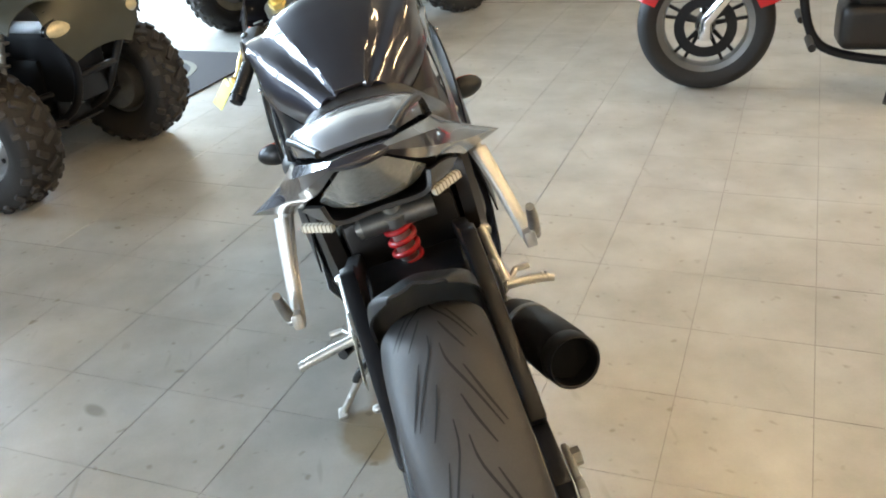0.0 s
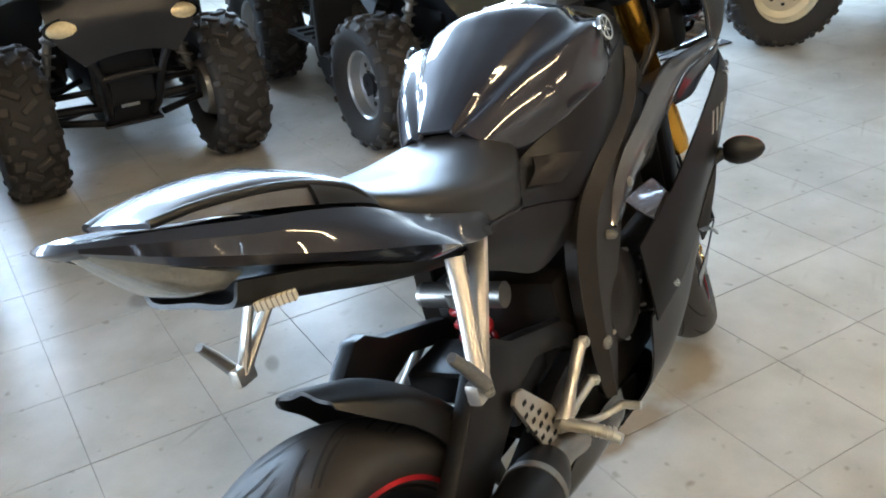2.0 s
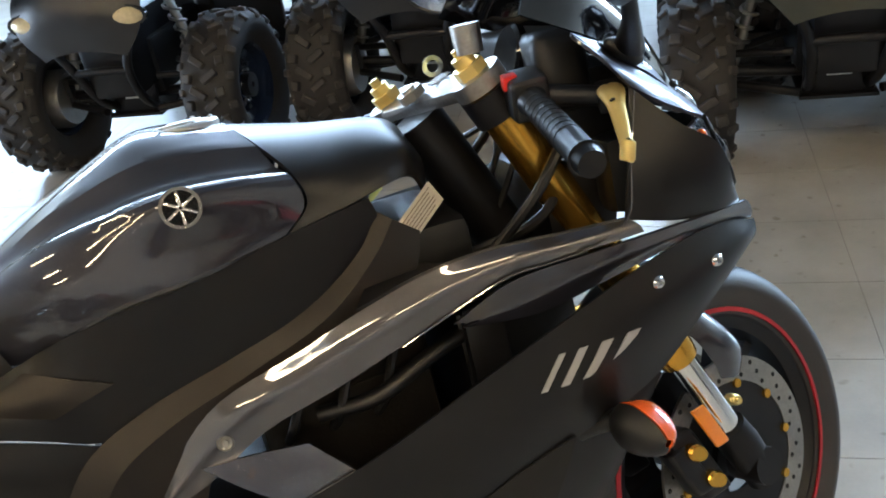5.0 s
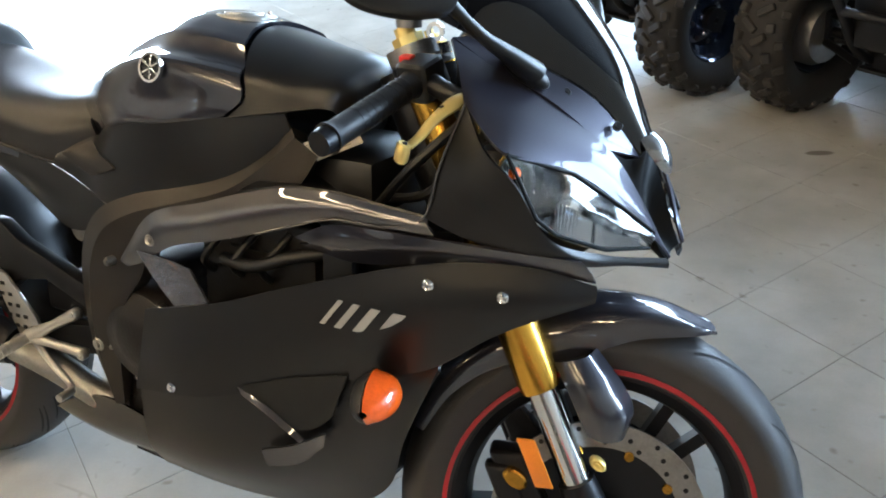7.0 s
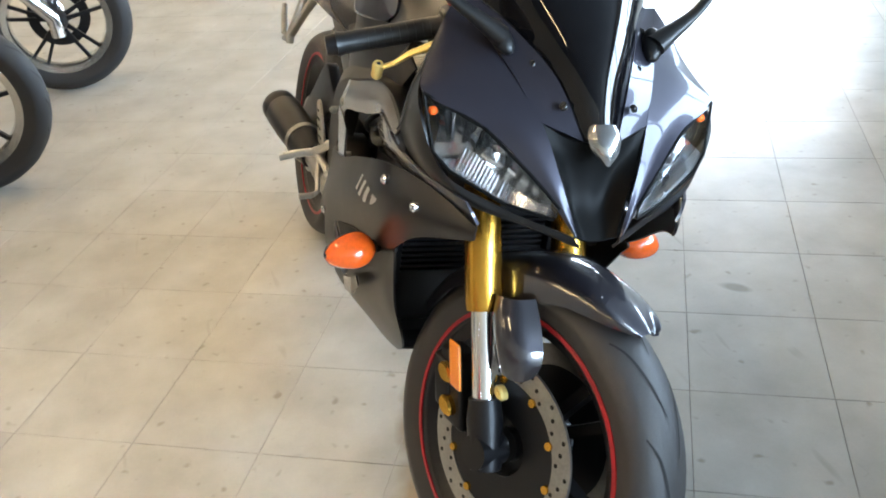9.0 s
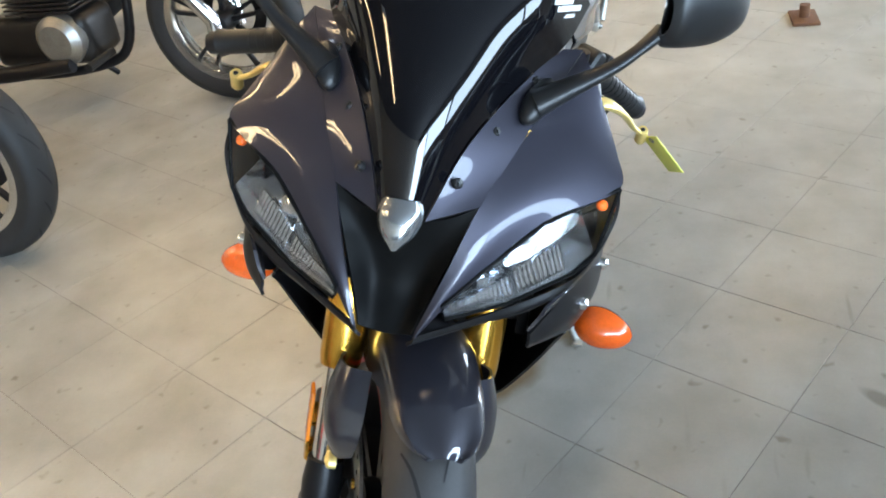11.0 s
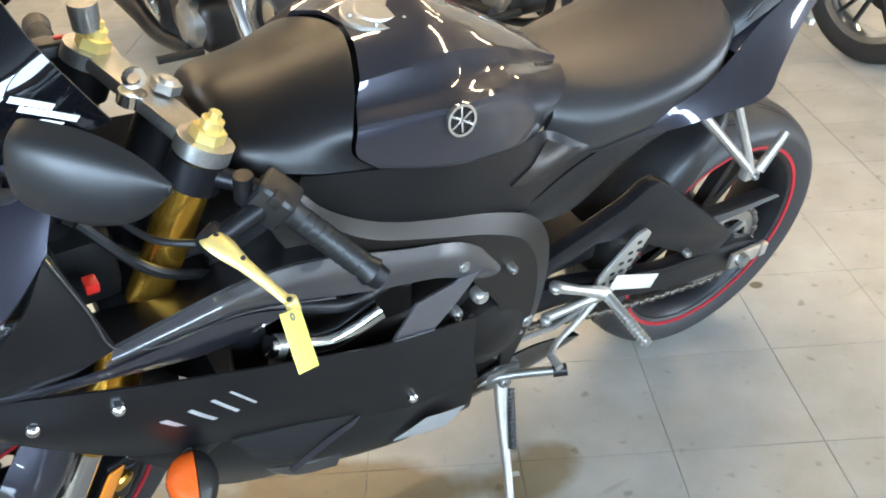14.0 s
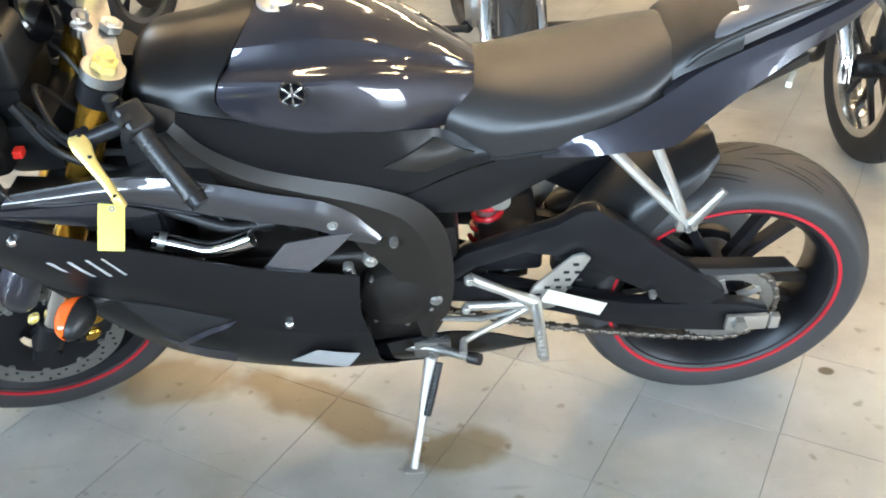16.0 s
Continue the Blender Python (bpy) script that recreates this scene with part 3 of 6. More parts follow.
# --- frame, engine and swingarm
pair("frame_spar", [[(.985, .138, .872), (.960, .148, .840), (.890, .157, .795), (.79, .163, .764), (.69, .163, .738), (.61, .162, .70), (.568, .160, .64), (.552, .157, .53), (.56, .152, .43), (.588, .145, .35)],
                    [(1.0, .150, .860), (.970, .164, .830), (.90, .174, .780), (.80, .178, .745), (.705, .180, .715), (.635, .179, .675), (.60, .177, .615), (.585, .174, .53), (.588, .168, .43), (.602, .160, .35)],
                    [(1.03, .140, .835), (1.01, .158, .795), (.925, .172, .748), (.82, .178, .715), (.75, .180, .680), (.712, .179, .61), (.672, .177, .56), (.645, .172, .50), (.632, .166, .43), (.618, .155, .35)]],
     FRAME, "satin dark aluminium frame spar", nu=40, nv=9, thick=0.03, straight=True, smooth=16)
for s in (1, -1):
    for c, r in (((0.588, 0.166 * s, 0.464), 0.013), ((0.655, 0.186 * s, 0.63), 0.008)):
        on_bike("frame_bolt", bolt(c, (0, s, 0), r, 0.01), STEEL)
on_bike("engine_block", joined(box(0.80, 0, 0.43, 0.42, 0.27, 0.26, 0.03, seg=3), box(0.90, 0, 0.60, 0.22, 0.25, 0.22, 0.02), box(0.62, 0, 0.50, 0.16, 0.24, 0.20, 0.02)), ENGINE, "dark cast engine block")
on_bike("oil_pan", joined(box(0.80, 0, 0.28, 0.30, 0.18, 0.08, 0.02)), ENGINE)
radiator = on_bike("radiator", box(1.06, 0, 0.59, 0.03, 0.30, 0.27, 0.004), BLACK_METAL, "black finned radiator")
for s in (1, -1):
    part("radiator_tank", box(1.075, 0.155 * s, 0.59, 0.05, 0.02, 0.29, 0.005), BLACK_METAL, radiator)
for k in range(22):
    part("fin", box(1.08, 0, 0.465 + 0.0115 * k, 0.012, 0.28, 0.004, 0), BLACK_METAL, radiator)
for s, c, r in ((-1, (0.69, 0.150, 0.50), 0.085), (1, (0.66, 0.148, 0.47), 0.075), (-1, (0.86, 0.135, 0.44), 0.06), (1, (0.88, 0.14, 0.44), 0.065)):
    cov = lathe([(0.0001, 0.034), (r * 0.45, 0.034), (r * 0.6, 0.028), (r * 0.9, 0.022), (r, 0.008), (r, -0.03)], 40, closed=False)
    cov.transform(Matrix.Translation((c[0], c[1] * s, c[2])) @ Matrix.Diagonal((1, s, 1, 1)))
    ob = on_bike("engine_cover", cov, ENGINE, "round dark engine cover")
    for a in np.linspace(0, 2 * math.pi, 8)[:-1]:
        part("cover_bolt", bolt((c[0] + r * 0.93 * math.cos(a), (c[1] + 0.018) * s, c[2] + r * 0.93 * math.sin(a)), (0, s, 0), 0.005, 0.006), STEEL, ob)
for s in (1, -1):
    on_bike("cam_cover", joined(box(0.93, s * 0.115, 0.70, 0.16, 0.03, 0.06, 0.012, seg=3)), ENGINE)
    on_bike("coil_hose", tube([(0.86, s * 0.15, 0.66), (0.93, s * 0.165, 0.665), (1.0, s * 0.16, 0.69), (1.06, s * 0.14, 0.70)], 0.010, 10, 20), PLASTIC)
    for k in range(3):
        on_bike("spark_lead", tube([(0.82 + 0.055 * k, s * 0.13, 0.63), (0.83 + 0.055 * k, s * 0.16, 0.66), (0.86 + 0.055 * k, s * 0.13, 0.71)], 0.006, 8, 14), PLASTIC)

for s in (1, -1):
    y0, y1 = (.098, .128) if s > 0 else (-.128, -.098)
    up = prism([(.57, .505), (.532, .538), (.432, .574), (.362, .598), (.318, .628), (.290, .630), (.248, .600), (.179, .538), (.094, .466), (.02, .400), (.05, .365), (.140, .380), (.162, .405), (.236, .450), (.354, .520), (.419, .534), (.511, .500), (.57, .455)], y0, y1, .007)
    lo = prism([(.57, .475), (.46, .458), (.33, .418), (.21, .385), (.12, .375), (.05, .372), (-.02, .365), (-.075, .345), (-.08, .300), (.0, .288), (.12, .300), (.25, .332), (.36, .372), (.47, .405), (.57, .415)], y0, y1, .007)
    arm = on_bike("swingarm", joined(up, lo), BLACK_METAL, "black braced aluminium swingarm")
    part("axle_block", joined(box(-.03, s * .138, .326, .085, .012, .040, .005), box(-.085, s * .138, .326, .02, .016, .034, .004)), ALU, arm, "silver chain adjuster block")
    part("axle_nut", tube([(-.012, s * .14, .331), (-.012, s * .158, .331)], .016, 6, smooth_path=False), STEEL, arm)
    part("paddock_bobbin", bolt((.17, s * .142, .42), (0, s, 0), .008, .008), STEEL, arm)
on_bike("swingarm_bridge", box(.44, 0, .49, .12, .2, .06, .015, seg=3), BLACK_METAL)

# chain, links along both runs and round the sprocket
def chain_path():
    pts = []
    for a in np.linspace(90, 270, 24):
        pts.append((0.101 * math.cos(radians(a)), 0.331 + 0.101 * math.sin(radians(a))))
    for k in np.linspace(0.02, 1, 40):
        pts.append((0.0 + 0.60 * k, 0.230 + k * 0.135 - 0.02 * math.sin(math.pi * k)))
    return pts


links, run = [], chain_path()
for k in range(0, len(run) - 1):
    (x0, z0), (x1, z1) = run[k], run[k + 1]
    a = math.degrees(math.atan2(z1 - z0, x1 - x0))
    links.append(box(0, 0, 0, 0.0165, 0.013 if k % 2 else 0.019, 0.0125, 0.003, pose((x0 + x1) / 2, 0.091, (z0 + z1) / 2, 0, -a, 0), seg=1))
on_bike("chain", joined(*links), CHAIN, "greasy steel drive chain")
on_bike("chain_guard", skin([[(.36, .075, .51), (.22, .075, .475), (.08, .075, .452), (-.10, .075, .442)], [(.36, .105, .512), (.22, .108, .478), (.08, .108, .455), (-.11, .108, .445)],
                             [(.36, .110, .495), (.22, .114, .458), (.08, .114, .438), (-.12, .112, .437)]], 20, 8, .003, straight=True), PLASTIC, "black chain guard")

# rear hugger over the tyre
def hug(deg, r, w, drop):
    a = radians(deg)
    c, s = math.cos(a), math.sin(a)
    return [(c * (r - drop), w, .331 + s * (r - drop)), (c * (r - drop * .3), w * .9, .331 + s * (r - drop * .3)), (c * (r + .0), w * .45, .331 + s * r), (c * (r + .008), 0, .331 + s * (r + .008))]


on_bike("rear_hugger", skin([both(hug(d, r, w, k)) for d, r, w, k in ((80, .362, .05, .012), (74, .357, .078, .03), (62, .352, .096, .05), (48, .348, .102, .07), (34, .346, .104, .09), (20, .345, .10, .07), (8, .345, .09, .04))],
                            21, 26, .005), PLASTIC, "black rear hugger over the tyre")

# shock absorber
spring = []
for k in range(0, 91):
    a = 2 * math.pi * k / 18
    h = k / 90
    spring.append((.488 - .020 * h + .026 * math.cos(a), .005 + .026 * math.sin(a), .475 + .135 * h))
shock = on_bike("shock_absorber", tube([(.492, .005, .44), (.464, .005, .65)], .019, 18), ALU, "shock absorber with a red spring")
part("spring", tube(spring, .0060, 10), RED, shock, "red coil spring")
part("reservoir", tube([(.462, -.075, .62), (.462, .072, .62)], .021, 24), STEEL, shock, "grey gas reservoir")
part("reservoir_cap", joined(tube([(.462, .070, .62), (.462, .080, .62)], .0195, 24), tube([(.462, .08, .62), (.462, .085, .62)], .012, 12)), ALU, shock)
part("spring_seat", tube([(.468, .005, .612), (.465, .005, .632)], .030, 24), ALU, shock)
on_bike("linkage", joined(box(.53, 0, .38, .10, .05, .06, .012), tube([(.55, .03, .36), (.47, .03, .33)], .012, 10)), BLACK_METAL)

# --- tank, covers and seat
tank_sections = [
    [(.515, .075, .812), (.508, .074, .85), (.505, .045, .876), (.503, 0, .882)],
    [(.566, .098, .809), (.558, .106, .86), (.562, .085, .900), (.556, 0, .917)],
    [(.640, .150, .839), (.632, .150, .885), (.632, .122, .928), (.622, 0, .955)],
    [(.705, .176, .859), (.698, .173, .898), (.703, .158, .944), (.692, 0, .990)],
    [(.770, .180, .865), (.770, .179, .897), (.775, .184, .954), (.745, 0, 1.011)],
    [(.828, .170, .871), (.838, .170, .900), (.842, .168, .948), (.808, 0, 1.006)],
    [(.880, .156, .877), (.909, .150, .904), (.904, .143, .936), (.852, 0, .998)]]
# an extra shoulder between side and ridge keeps the tank's crease
CREASE = np.array([(.50, .030, .880), (.545, .040, .905), (.588, .050, .927), (.635, .078, .950), (.70, .092, .975), (.74, .100, .985), (.778, .112, .990), (.83, .108, .984), (.885, .098, .972)])
full = []
for a, b, c, d in tank_sections:
    e = tuple(float(np.interp((c[0] + d[0]) / 2, CREASE[:, 0], CREASE[:, k])) for k in range(3))
    hollow = ((c[0] + e[0]) / 2, c[1] * .5 + e[1] * .5 - .007, c[2] * .5 + e[2] * .5 - .007)
    lip = (a[0], a[1] - .006, a[2] - .006)
    side = [tuple(q) for q in catmull([lip, a, b, c, hollow, e], 26)]
    top = [tuple(q) for q in catmull([e, (d[0] * .7 + e[0] * .3, e[1] * .5, d[2] * .8 + e[2] * .2), d], 9)]
    full.append(both(side + top[1:]))
tank = on_bike("fuel_tank", skin(full, 67, 52, .006, smooth=17), PAINT, "dark grey metallic fuel tank")
air_sections = [
    [(.884, .152, .877), (.913, .146, .904), (.908, .138, .934), (.882, .090, .970), (.857, 0, .992)],
    [(.955, .146, .888), (.962, .137, .906), (.962, .122, .928), (.956, .08, .953), (.95, 0, .970)],
    [(1.04, .118, .896), (1.04, .112, .910), (1.045, .098, .925), (1.045, .065, .938), (1.05, 0, .948)],
    [(1.06, .09, .86), (1.062, .088, .88), (1.065, .08, .90), (1.066, .055, .91), (1.07, 0, .915)]]
on_bike("airbox_cover", skin([both(q) for q in air_sections], 41, 24, .005, smooth=50), MATT, "matt black airbox cover in front of the tank")
for s in (1, -1):
    c = Vector((.785, .1905 * s, .944))
    nrm = Vector((-.02, s, .22)).normalized()
    m = Matrix.Translation(c) @ nrm.to_track_quat("Y", "Z").to_matrix().to_4x4()
    ring = (moved(lathe([(.0180, -.002), (.0215, -.002), (.0215, .003), (.0180, .003)], 40), m))
    badge = part("tank_badge", moved(lathe([(.0001, .0005), (.0185, .0005), (.0185, -.003)], 40, closed=False), m), GLOSS_BLACK, tank, "round badge with a silver ring")
    part("badge_ring", ring, CHROME, badge)
    for k in range(6):
        part("badge_bar", moved(box(.0095, .0005, 0, .016, .003, .003, .0008), m @ pose(0, 0, 0, 0, 60 * k + 30, 0)), CHROME, badge)
cap = part("fuel_cap", lathe([(.0001, .006), (.030, .006), (.032, .003), (.047, .003), (.050, 0), (.050, -.01)], 44, closed=False), ALU, tank, "silver fuel filler cap")
cap.data.transform(Matrix.Translation((.80, 0, 1.003)) @ pose(0, 0, 0, 90 - 3, 0, 0))
for a in np.linspace(0, 2 * math.pi, 7)[:-1]:
    part("cap_bolt", bolt((.80 + .041 * math.cos(a), .041 * math.sin(a), 1.0065), (0, 0, 1), .0035, .003), STEEL, cap)

pair("side_cover", [[(.50, .118, .786), (.53, .112, .797), (.565, .105, .808), (.64, .149, .838), (.77, .176, .864), (.87, .160, .876), (.98, .144, .890)],
                    [(.49, .129, .770), (.53, .132, .768), (.565, .134, .766), (.63, .153, .776), (.77, .171, .81), (.87, .161, .832), (.985, .142, .872)],
                    [(.485, .130, .754), (.53, .134, .742), (.575, .142, .728), (.635, .155, .712), (.76, .162, .752), (.875, .158, .782), (.985, .140, .850)]],
     MATT, "matt black side cover under the tank", nu=30, nv=10)
pair("knee_facet", [[(.572, .121, .804), (.62, .151, .791), (.662, .163, .776)], [(.54, .134, .790), (.583, .148, .776), (.626, .158, .764)], [(.51, .134, .778), (.55, .141, .765), (.592, .149, .752)]], FRAME, "dark textured knee patch", nu=8, nv=8, thick=.003)
pair("subframe_cover", [[(.29, .122, .762), (.40, .128, .766), (.50, .133, .748), (.60, .147, .716), (.645, .152, .698)], [(.295, .125, .750), (.40, .132, .728), (.50, .138, .698), (.575, .147, .684), (.635, .154, .684)],
                        [(.305, .112, .738), (.40, .118, .692), (.49, .126, .646), (.56, .138, .652), (.62, .150, .668)]], MATT, "black subframe cover under the seat", nu=26, nv=8)

seat_sections = [
    [(.175, .085, .868), (.165, .086, .902), (.16, .055, .924), (.158, 0, .930)],
    [(.225, .124, .842), (.232, .126, .874), (.238, .075, .897), (.238, 0, .902)],
    [(.315, .146, .821), (.32, .145, .850), (.33, .088, .873), (.33, 0, .877)],
    [(.42, .143, .800), (.42, .143, .828), (.42, .088, .860), (.42, 0, .864)],
    [(.49, .130, .787), (.49, .130, .818), (.488, .085, .856), (.485, 0, .865)],
    [(.560, .101, .803), (.553, .103, .828), (.532, .070, .858), (.514, 0, .872)]]
seat = on_bike("rider_seat", skin([both([(q[0][0], q[0][1] * .955, q[0][2] - .030), (q[0][0], q[0][1] * .985, q[0][2] - .014)] + q) for q in seat_sections], 47, 30, .012, smooth=60), VINYL, "smooth black vinyl rider seat")
for s in (1, -1):
    part("seat_edge", tube([(x, y * s * .965, z - .030) for x, y, z in (q[0] for q in seat_sections)], .003, 8, 40), PLASTIC, seat)

cowl_sections = [
    [(-.092, .048, .986), (-.094, 0, .992)],
    [(-.04, .067, .972), (-.04, 0, 1.000)],
    [(.04, .089, .948), (.04, 0, .993)],
    [(.10, .099, .926), (.10, 0, .974)],
    [(.15, .104, .905), (.158, 0, .942)],
    [(.176, .102, .890), (.183, 0, .906)]]
boxy = []
for q in cowl_sections:
    (x, y, z), c = q[0], q[-1]
    h = c[2] - z
    boxy.append(both([(x, y, z), (x, y * .995, z + .38 * h), (x * .97 + c[0] * .03, y * .93, z + .66 * h), (x * .9 + c[0] * .1, y * .80, z + .80 * h), (x * .5 + c[0] * .5, y * .4, z + .94 * h), c]))
cowl = on_bike("seat_cowl", skin(boxy, 41, 30, .006, smooth=22), COWL, "dark glossy single-seat cowl, greyed by a painted reflection, with black trim")
for s in (1, -1):
    part("cowl_trim", tube([(q[0][0], q[0][1] * s * .975, q[0][2] + .52 * (q[-1][2] - q[0][2])) for q in cowl_sections] + [(.19, .088 * s, .892)], .0052, 10, 44), PLASTIC, cowl)
part("cowl_bumper", skin([both([(.085, .106, .932), (.085, .098, .958), (.085, 0, .983)]), both([(.145, .110, .908), (.148, .099, .932), (.152, 0, .949)]), both([(.185, .108, .886), (.190, .095, .898), (.196, 0, .906)]),
                          both([(.196, .10, .866), (.200, .09, .870), (.205, 0, .874)])], 31, 16, .006), PLASTIC, cowl, "black rubber stop behind the rider")

tail_up = [(-.160, .030, 1.001), (-.10, .060, .985), (0, .088, .953), (.08, .103, .928), (.15, .116, .900), (.205, .130, .868), (.28, .147, .834), (.36, .143, .80), (.412, .118, .752)]
tail_ridge = [(-.165, .036, .998), (-.10, .073, .974), (0, .103, .937), (.08, .119, .910), (.15, .134, .883), (.205, .151, .854), (.28, .159, .826), (.36, .148, .790), (.413, .119, .751)]
tail_mid = [(-.166, .034, .994), (-.09, .076, .953), (0, .108, .912), (.08, .142, .876), (.15, .181, .849), (.20, .207, .827), (.28, .188, .802), (.35, .156, .774), (.413, .119, .749)]
tail_low = [(-.160, .030, .989), (-.080, .066, .938), (0, .097, .900), (.08, .116, .864), (.15, .132, .830), (.20, .142, .806), (.28, .146, .784), (.35, .136, .762), (.411, .116, .745)]
pair("tail_cover", [tail_up, tail_ridge, tail_mid, tail_low], PAINT, "dark grey metallic tail cover", nu=44, nv=13, thick=.004, straight=True, smooth=28)
on_bike("tail_deck", skin([both([(x, y * .99, z - .003), (x, y * .5, z - .002), (x, 0, z - .001)]) for x, y, z in tail_up[:6]], 15, 20, .004), PAINT)
on_bike("tail_light", skin([both(q) for q in (
    [(-.145, .024, .983), (-.146, .014, .980), (-.146, 0, .979)], [(-.106, .044, .955), (-.110, .028, .940), (-.110, 0, .937)],
    [(-.066, .062, .928), (-.072, .040, .905), (-.072, 0, .899)], [(-.026, .074, .904), (-.038, .050, .890), (-.040, 0, .886)])], 21, 18, .004), SMOKE, "clear tail light lens, unlit")
on_bike("undertail", skin([both(q) for q in (
    [(-.038, .076, .900), (-.044, .066, .874), (-.044, 0, .871)], [(.05, .104, .870), (.055, .088, .840), (.055, 0, .834)],
    [(.20, .130, .806), (.20, .104, .784), (.20, 0, .778)], [(.36, .120, .764), (.36, .10, .735), (.36, 0, .73)])], 21, 20, .006), PLASTIC, "black undertail tray")
on_bike("tail_end", skin([both([(-.160, .031, 1.001), (-.164, .016, 1.003), (-.165, 0, 1.004)]), both([(-.166, .036, .996), (-.172, .018, .996), (-.174, 0, .996)]), both([(-.160, .031, .988), (-.163, .016, .986), (-.164, 0, .985)])], 15, 8, .004), PAINT)
for s in (1, -1):
    led = on_bike("rear_indicator", box(0, 0, 0, .048, .010, .011, .002, between((-.022, s * .072, .862), (.004, s * .118, .866)) @ pose(0, .022, 0, 0, 0, 90)), PAPER, "pale strip rear indicator")
    for k in range(8):
        part("led_bar", box(0, 0, 0, .0015, .0106, .0116, 0, between((-.022, s * .072, .862), (.004, s * .118, .866)) @ pose(0, .022, 0, 0, 0, 90) @ pose(-.021 + .006 * k, 0, 0)), PRINT, led)

# passenger foot pegs
for s in (1, -1):
    b = Vector((.153, .197 * s, .655))
    br = on_bike("passenger_bracket", joined(tube([(.296, .160 * s, .800), (.235, .178 * s, .738), b], [.014, .012, .013], 10, 12, flat=.7), tube([(.218, .168 * s, .800), (.185, .184 * s, .728), b], [.013, .011, .012], 10, 12, flat=.7),
                                             box(b.x, b.y, b.z, .038, .02, .03, .006)), ALU, "silver passenger foot peg bracket")
    part("passenger_peg", tube([b + Vector((-.004, .012 * s, .008)), (.125, .208 * s, .70), (.104, .205 * s, .728)], [.010, .009, .007], 12), STEEL, br, "folded silver foot peg")
    part("peg_pin", bolt((b.x, b.y + .012 * s, b.z - .004), (0, s, 0), .007, .008), STEEL, br)

# rider foot controls
for s in (1, -1):
    o = Vector((.398, .158 * s, .432))
    plate = prism([(.298, .528), (.312, .541), (.333, .535), (.402, .462), (.415, .430), (.385, .398), (.360, .402)], .137, .145, .003)
    if s < 0:
        plate = flipped(plate)
    rs = on_bike("rider_footrest", joined(tube([(.524, .152 * s, .501), (.46, .155 * s, .465), o], [.011, .009, .014], 12), tube([(.531, .152 * s, .425), (.46, .155 * s, .428), o], [.010, .008, .012], 12),
                                          bolt((.524, .16 * s, .501), (0, s, 0), .010, .008), bolt((.531, .16 * s, .425), (0, s, 0), .009, .008)), ALU, "silver rider footrest hanger")
    hp = part("heel_plate", plate, ALU, rs, "perforated silver heel plate")
    slots = []
    for k in range(5):
        for j in range(3):
            x, z = .325 + .017 * k - .004 * j, .516 - .019 * k - .020 * j
            if x + .35 * (z - .46) < .404 and z > .415 - .2 * (x - .36) * 0:
                slots.append(box(x, .1455 * s, z, .011, .0015, .007, .0005, seg=1))
    part("heel_slots", joined(*slots), GROOVE, hp)
    part("foot_peg", joined(tube([o, (.397, .215 * s, .425), (.395, (.282 if s > 0 else .250) * s, .413)], [.011, .0095, .0085], 14), *[tube([(.397, (.20 + .009 * k) * s, .4265 - .0015 * k), (.397, (.204 + .009 * k) * s, .4258 - .0015 * k)], .0112, 10) for k in range(9 if s > 0 else 5)]), ALU, rs, "ridged silver foot peg")
    tip = (.539, .195 * s, .375)
    part("foot_lever", joined(tube([o + Vector((0, -.01 * s, -.012)), (.46, .165 * s, .392), (.51, .175 * s, .372), tip], [.008, .007, .006, .007], 10, 14), tube([tip, (.541, .225 * s, .373)], .0075, 12)), ALU, rs, "silver foot lever")
on_bike("price_label", box(0, 0, 0, .125, .0015, .034, .0005, pose(.325, .158, .428, 0, -22, 0)), PAPER, "blank white paper label hung on the footrest")

pair("belly_tail", [[(.72, .150, .320), (.64, .150, .338), (.56, .142, .342), (.48, .130, .318), (.385, .112, .266)], [(.72, .135, .262), (.64, .132, .256), (.56, .126, .250), (.48, .118, .250), (.380, .108, .260)],
                    [(.70, .080, .226), (.64, .080, .220), (.56, .080, .222), (.48, .085, .236), (.382, .095, .257)]], GLOSS_BLACK, "black pointed rear end of the belly pan", nu=22, nv=10)
on_bike("engine_bracket", joined(tube([(.742, .165, .560), (.735, .168, .520), (.745, .168, .490)], .008, 10, 12), bolt((.700, .172, .580), (0, 1, 0), .014, .012), bolt((.742, .172, .560), (0, 1, 0), .010, .01)), ALU, "small silver engine bracket")
on_bike("gear_rod", tube([(.398, .150, .420), (.50, .150, .385), (.60, .150, .395)], .0055, 8), STEEL, "thin gear linkage rod")

# exhaust
ex0, ex1 = Vector((.34, -.148, .395)), Vector((.090, -.198, .440))
muf = on_bike("silencer", tube([ex0, ex0.lerp(ex1, .18), ex0.lerp(ex1, .6), ex0.lerp(ex1, .90), ex0.lerp(ex1, .935)], [.035, .045, .050, .050, .046], 28), BLACK_METAL, "short black exhaust silencer")
d = (ex1 - ex0).normalized()
# a black cap paints the shade inside the bore
part("bore", moved(lathe([(.0001, -.0145), (.039, -.0145), (.0405, -.012), (.0405, -.002)], 32, closed=False), between(ex1, ex1 + d)), INTAKE, muf, "black cap painted as the shade inside the silencer end")
part("end_ring", moved(lathe([(.0395, -.016), (.0465, -.018), (.0485, -.006), (.0475, .014), (.0445, .019), (.0415, .016)], 36), between(ex1, ex1 + d)), BLACK_METAL, muf)
part("strap", tube([ex0.lerp(ex1, .30), ex0.lerp(ex1, .36)], .0488, 28), STEEL, muf)
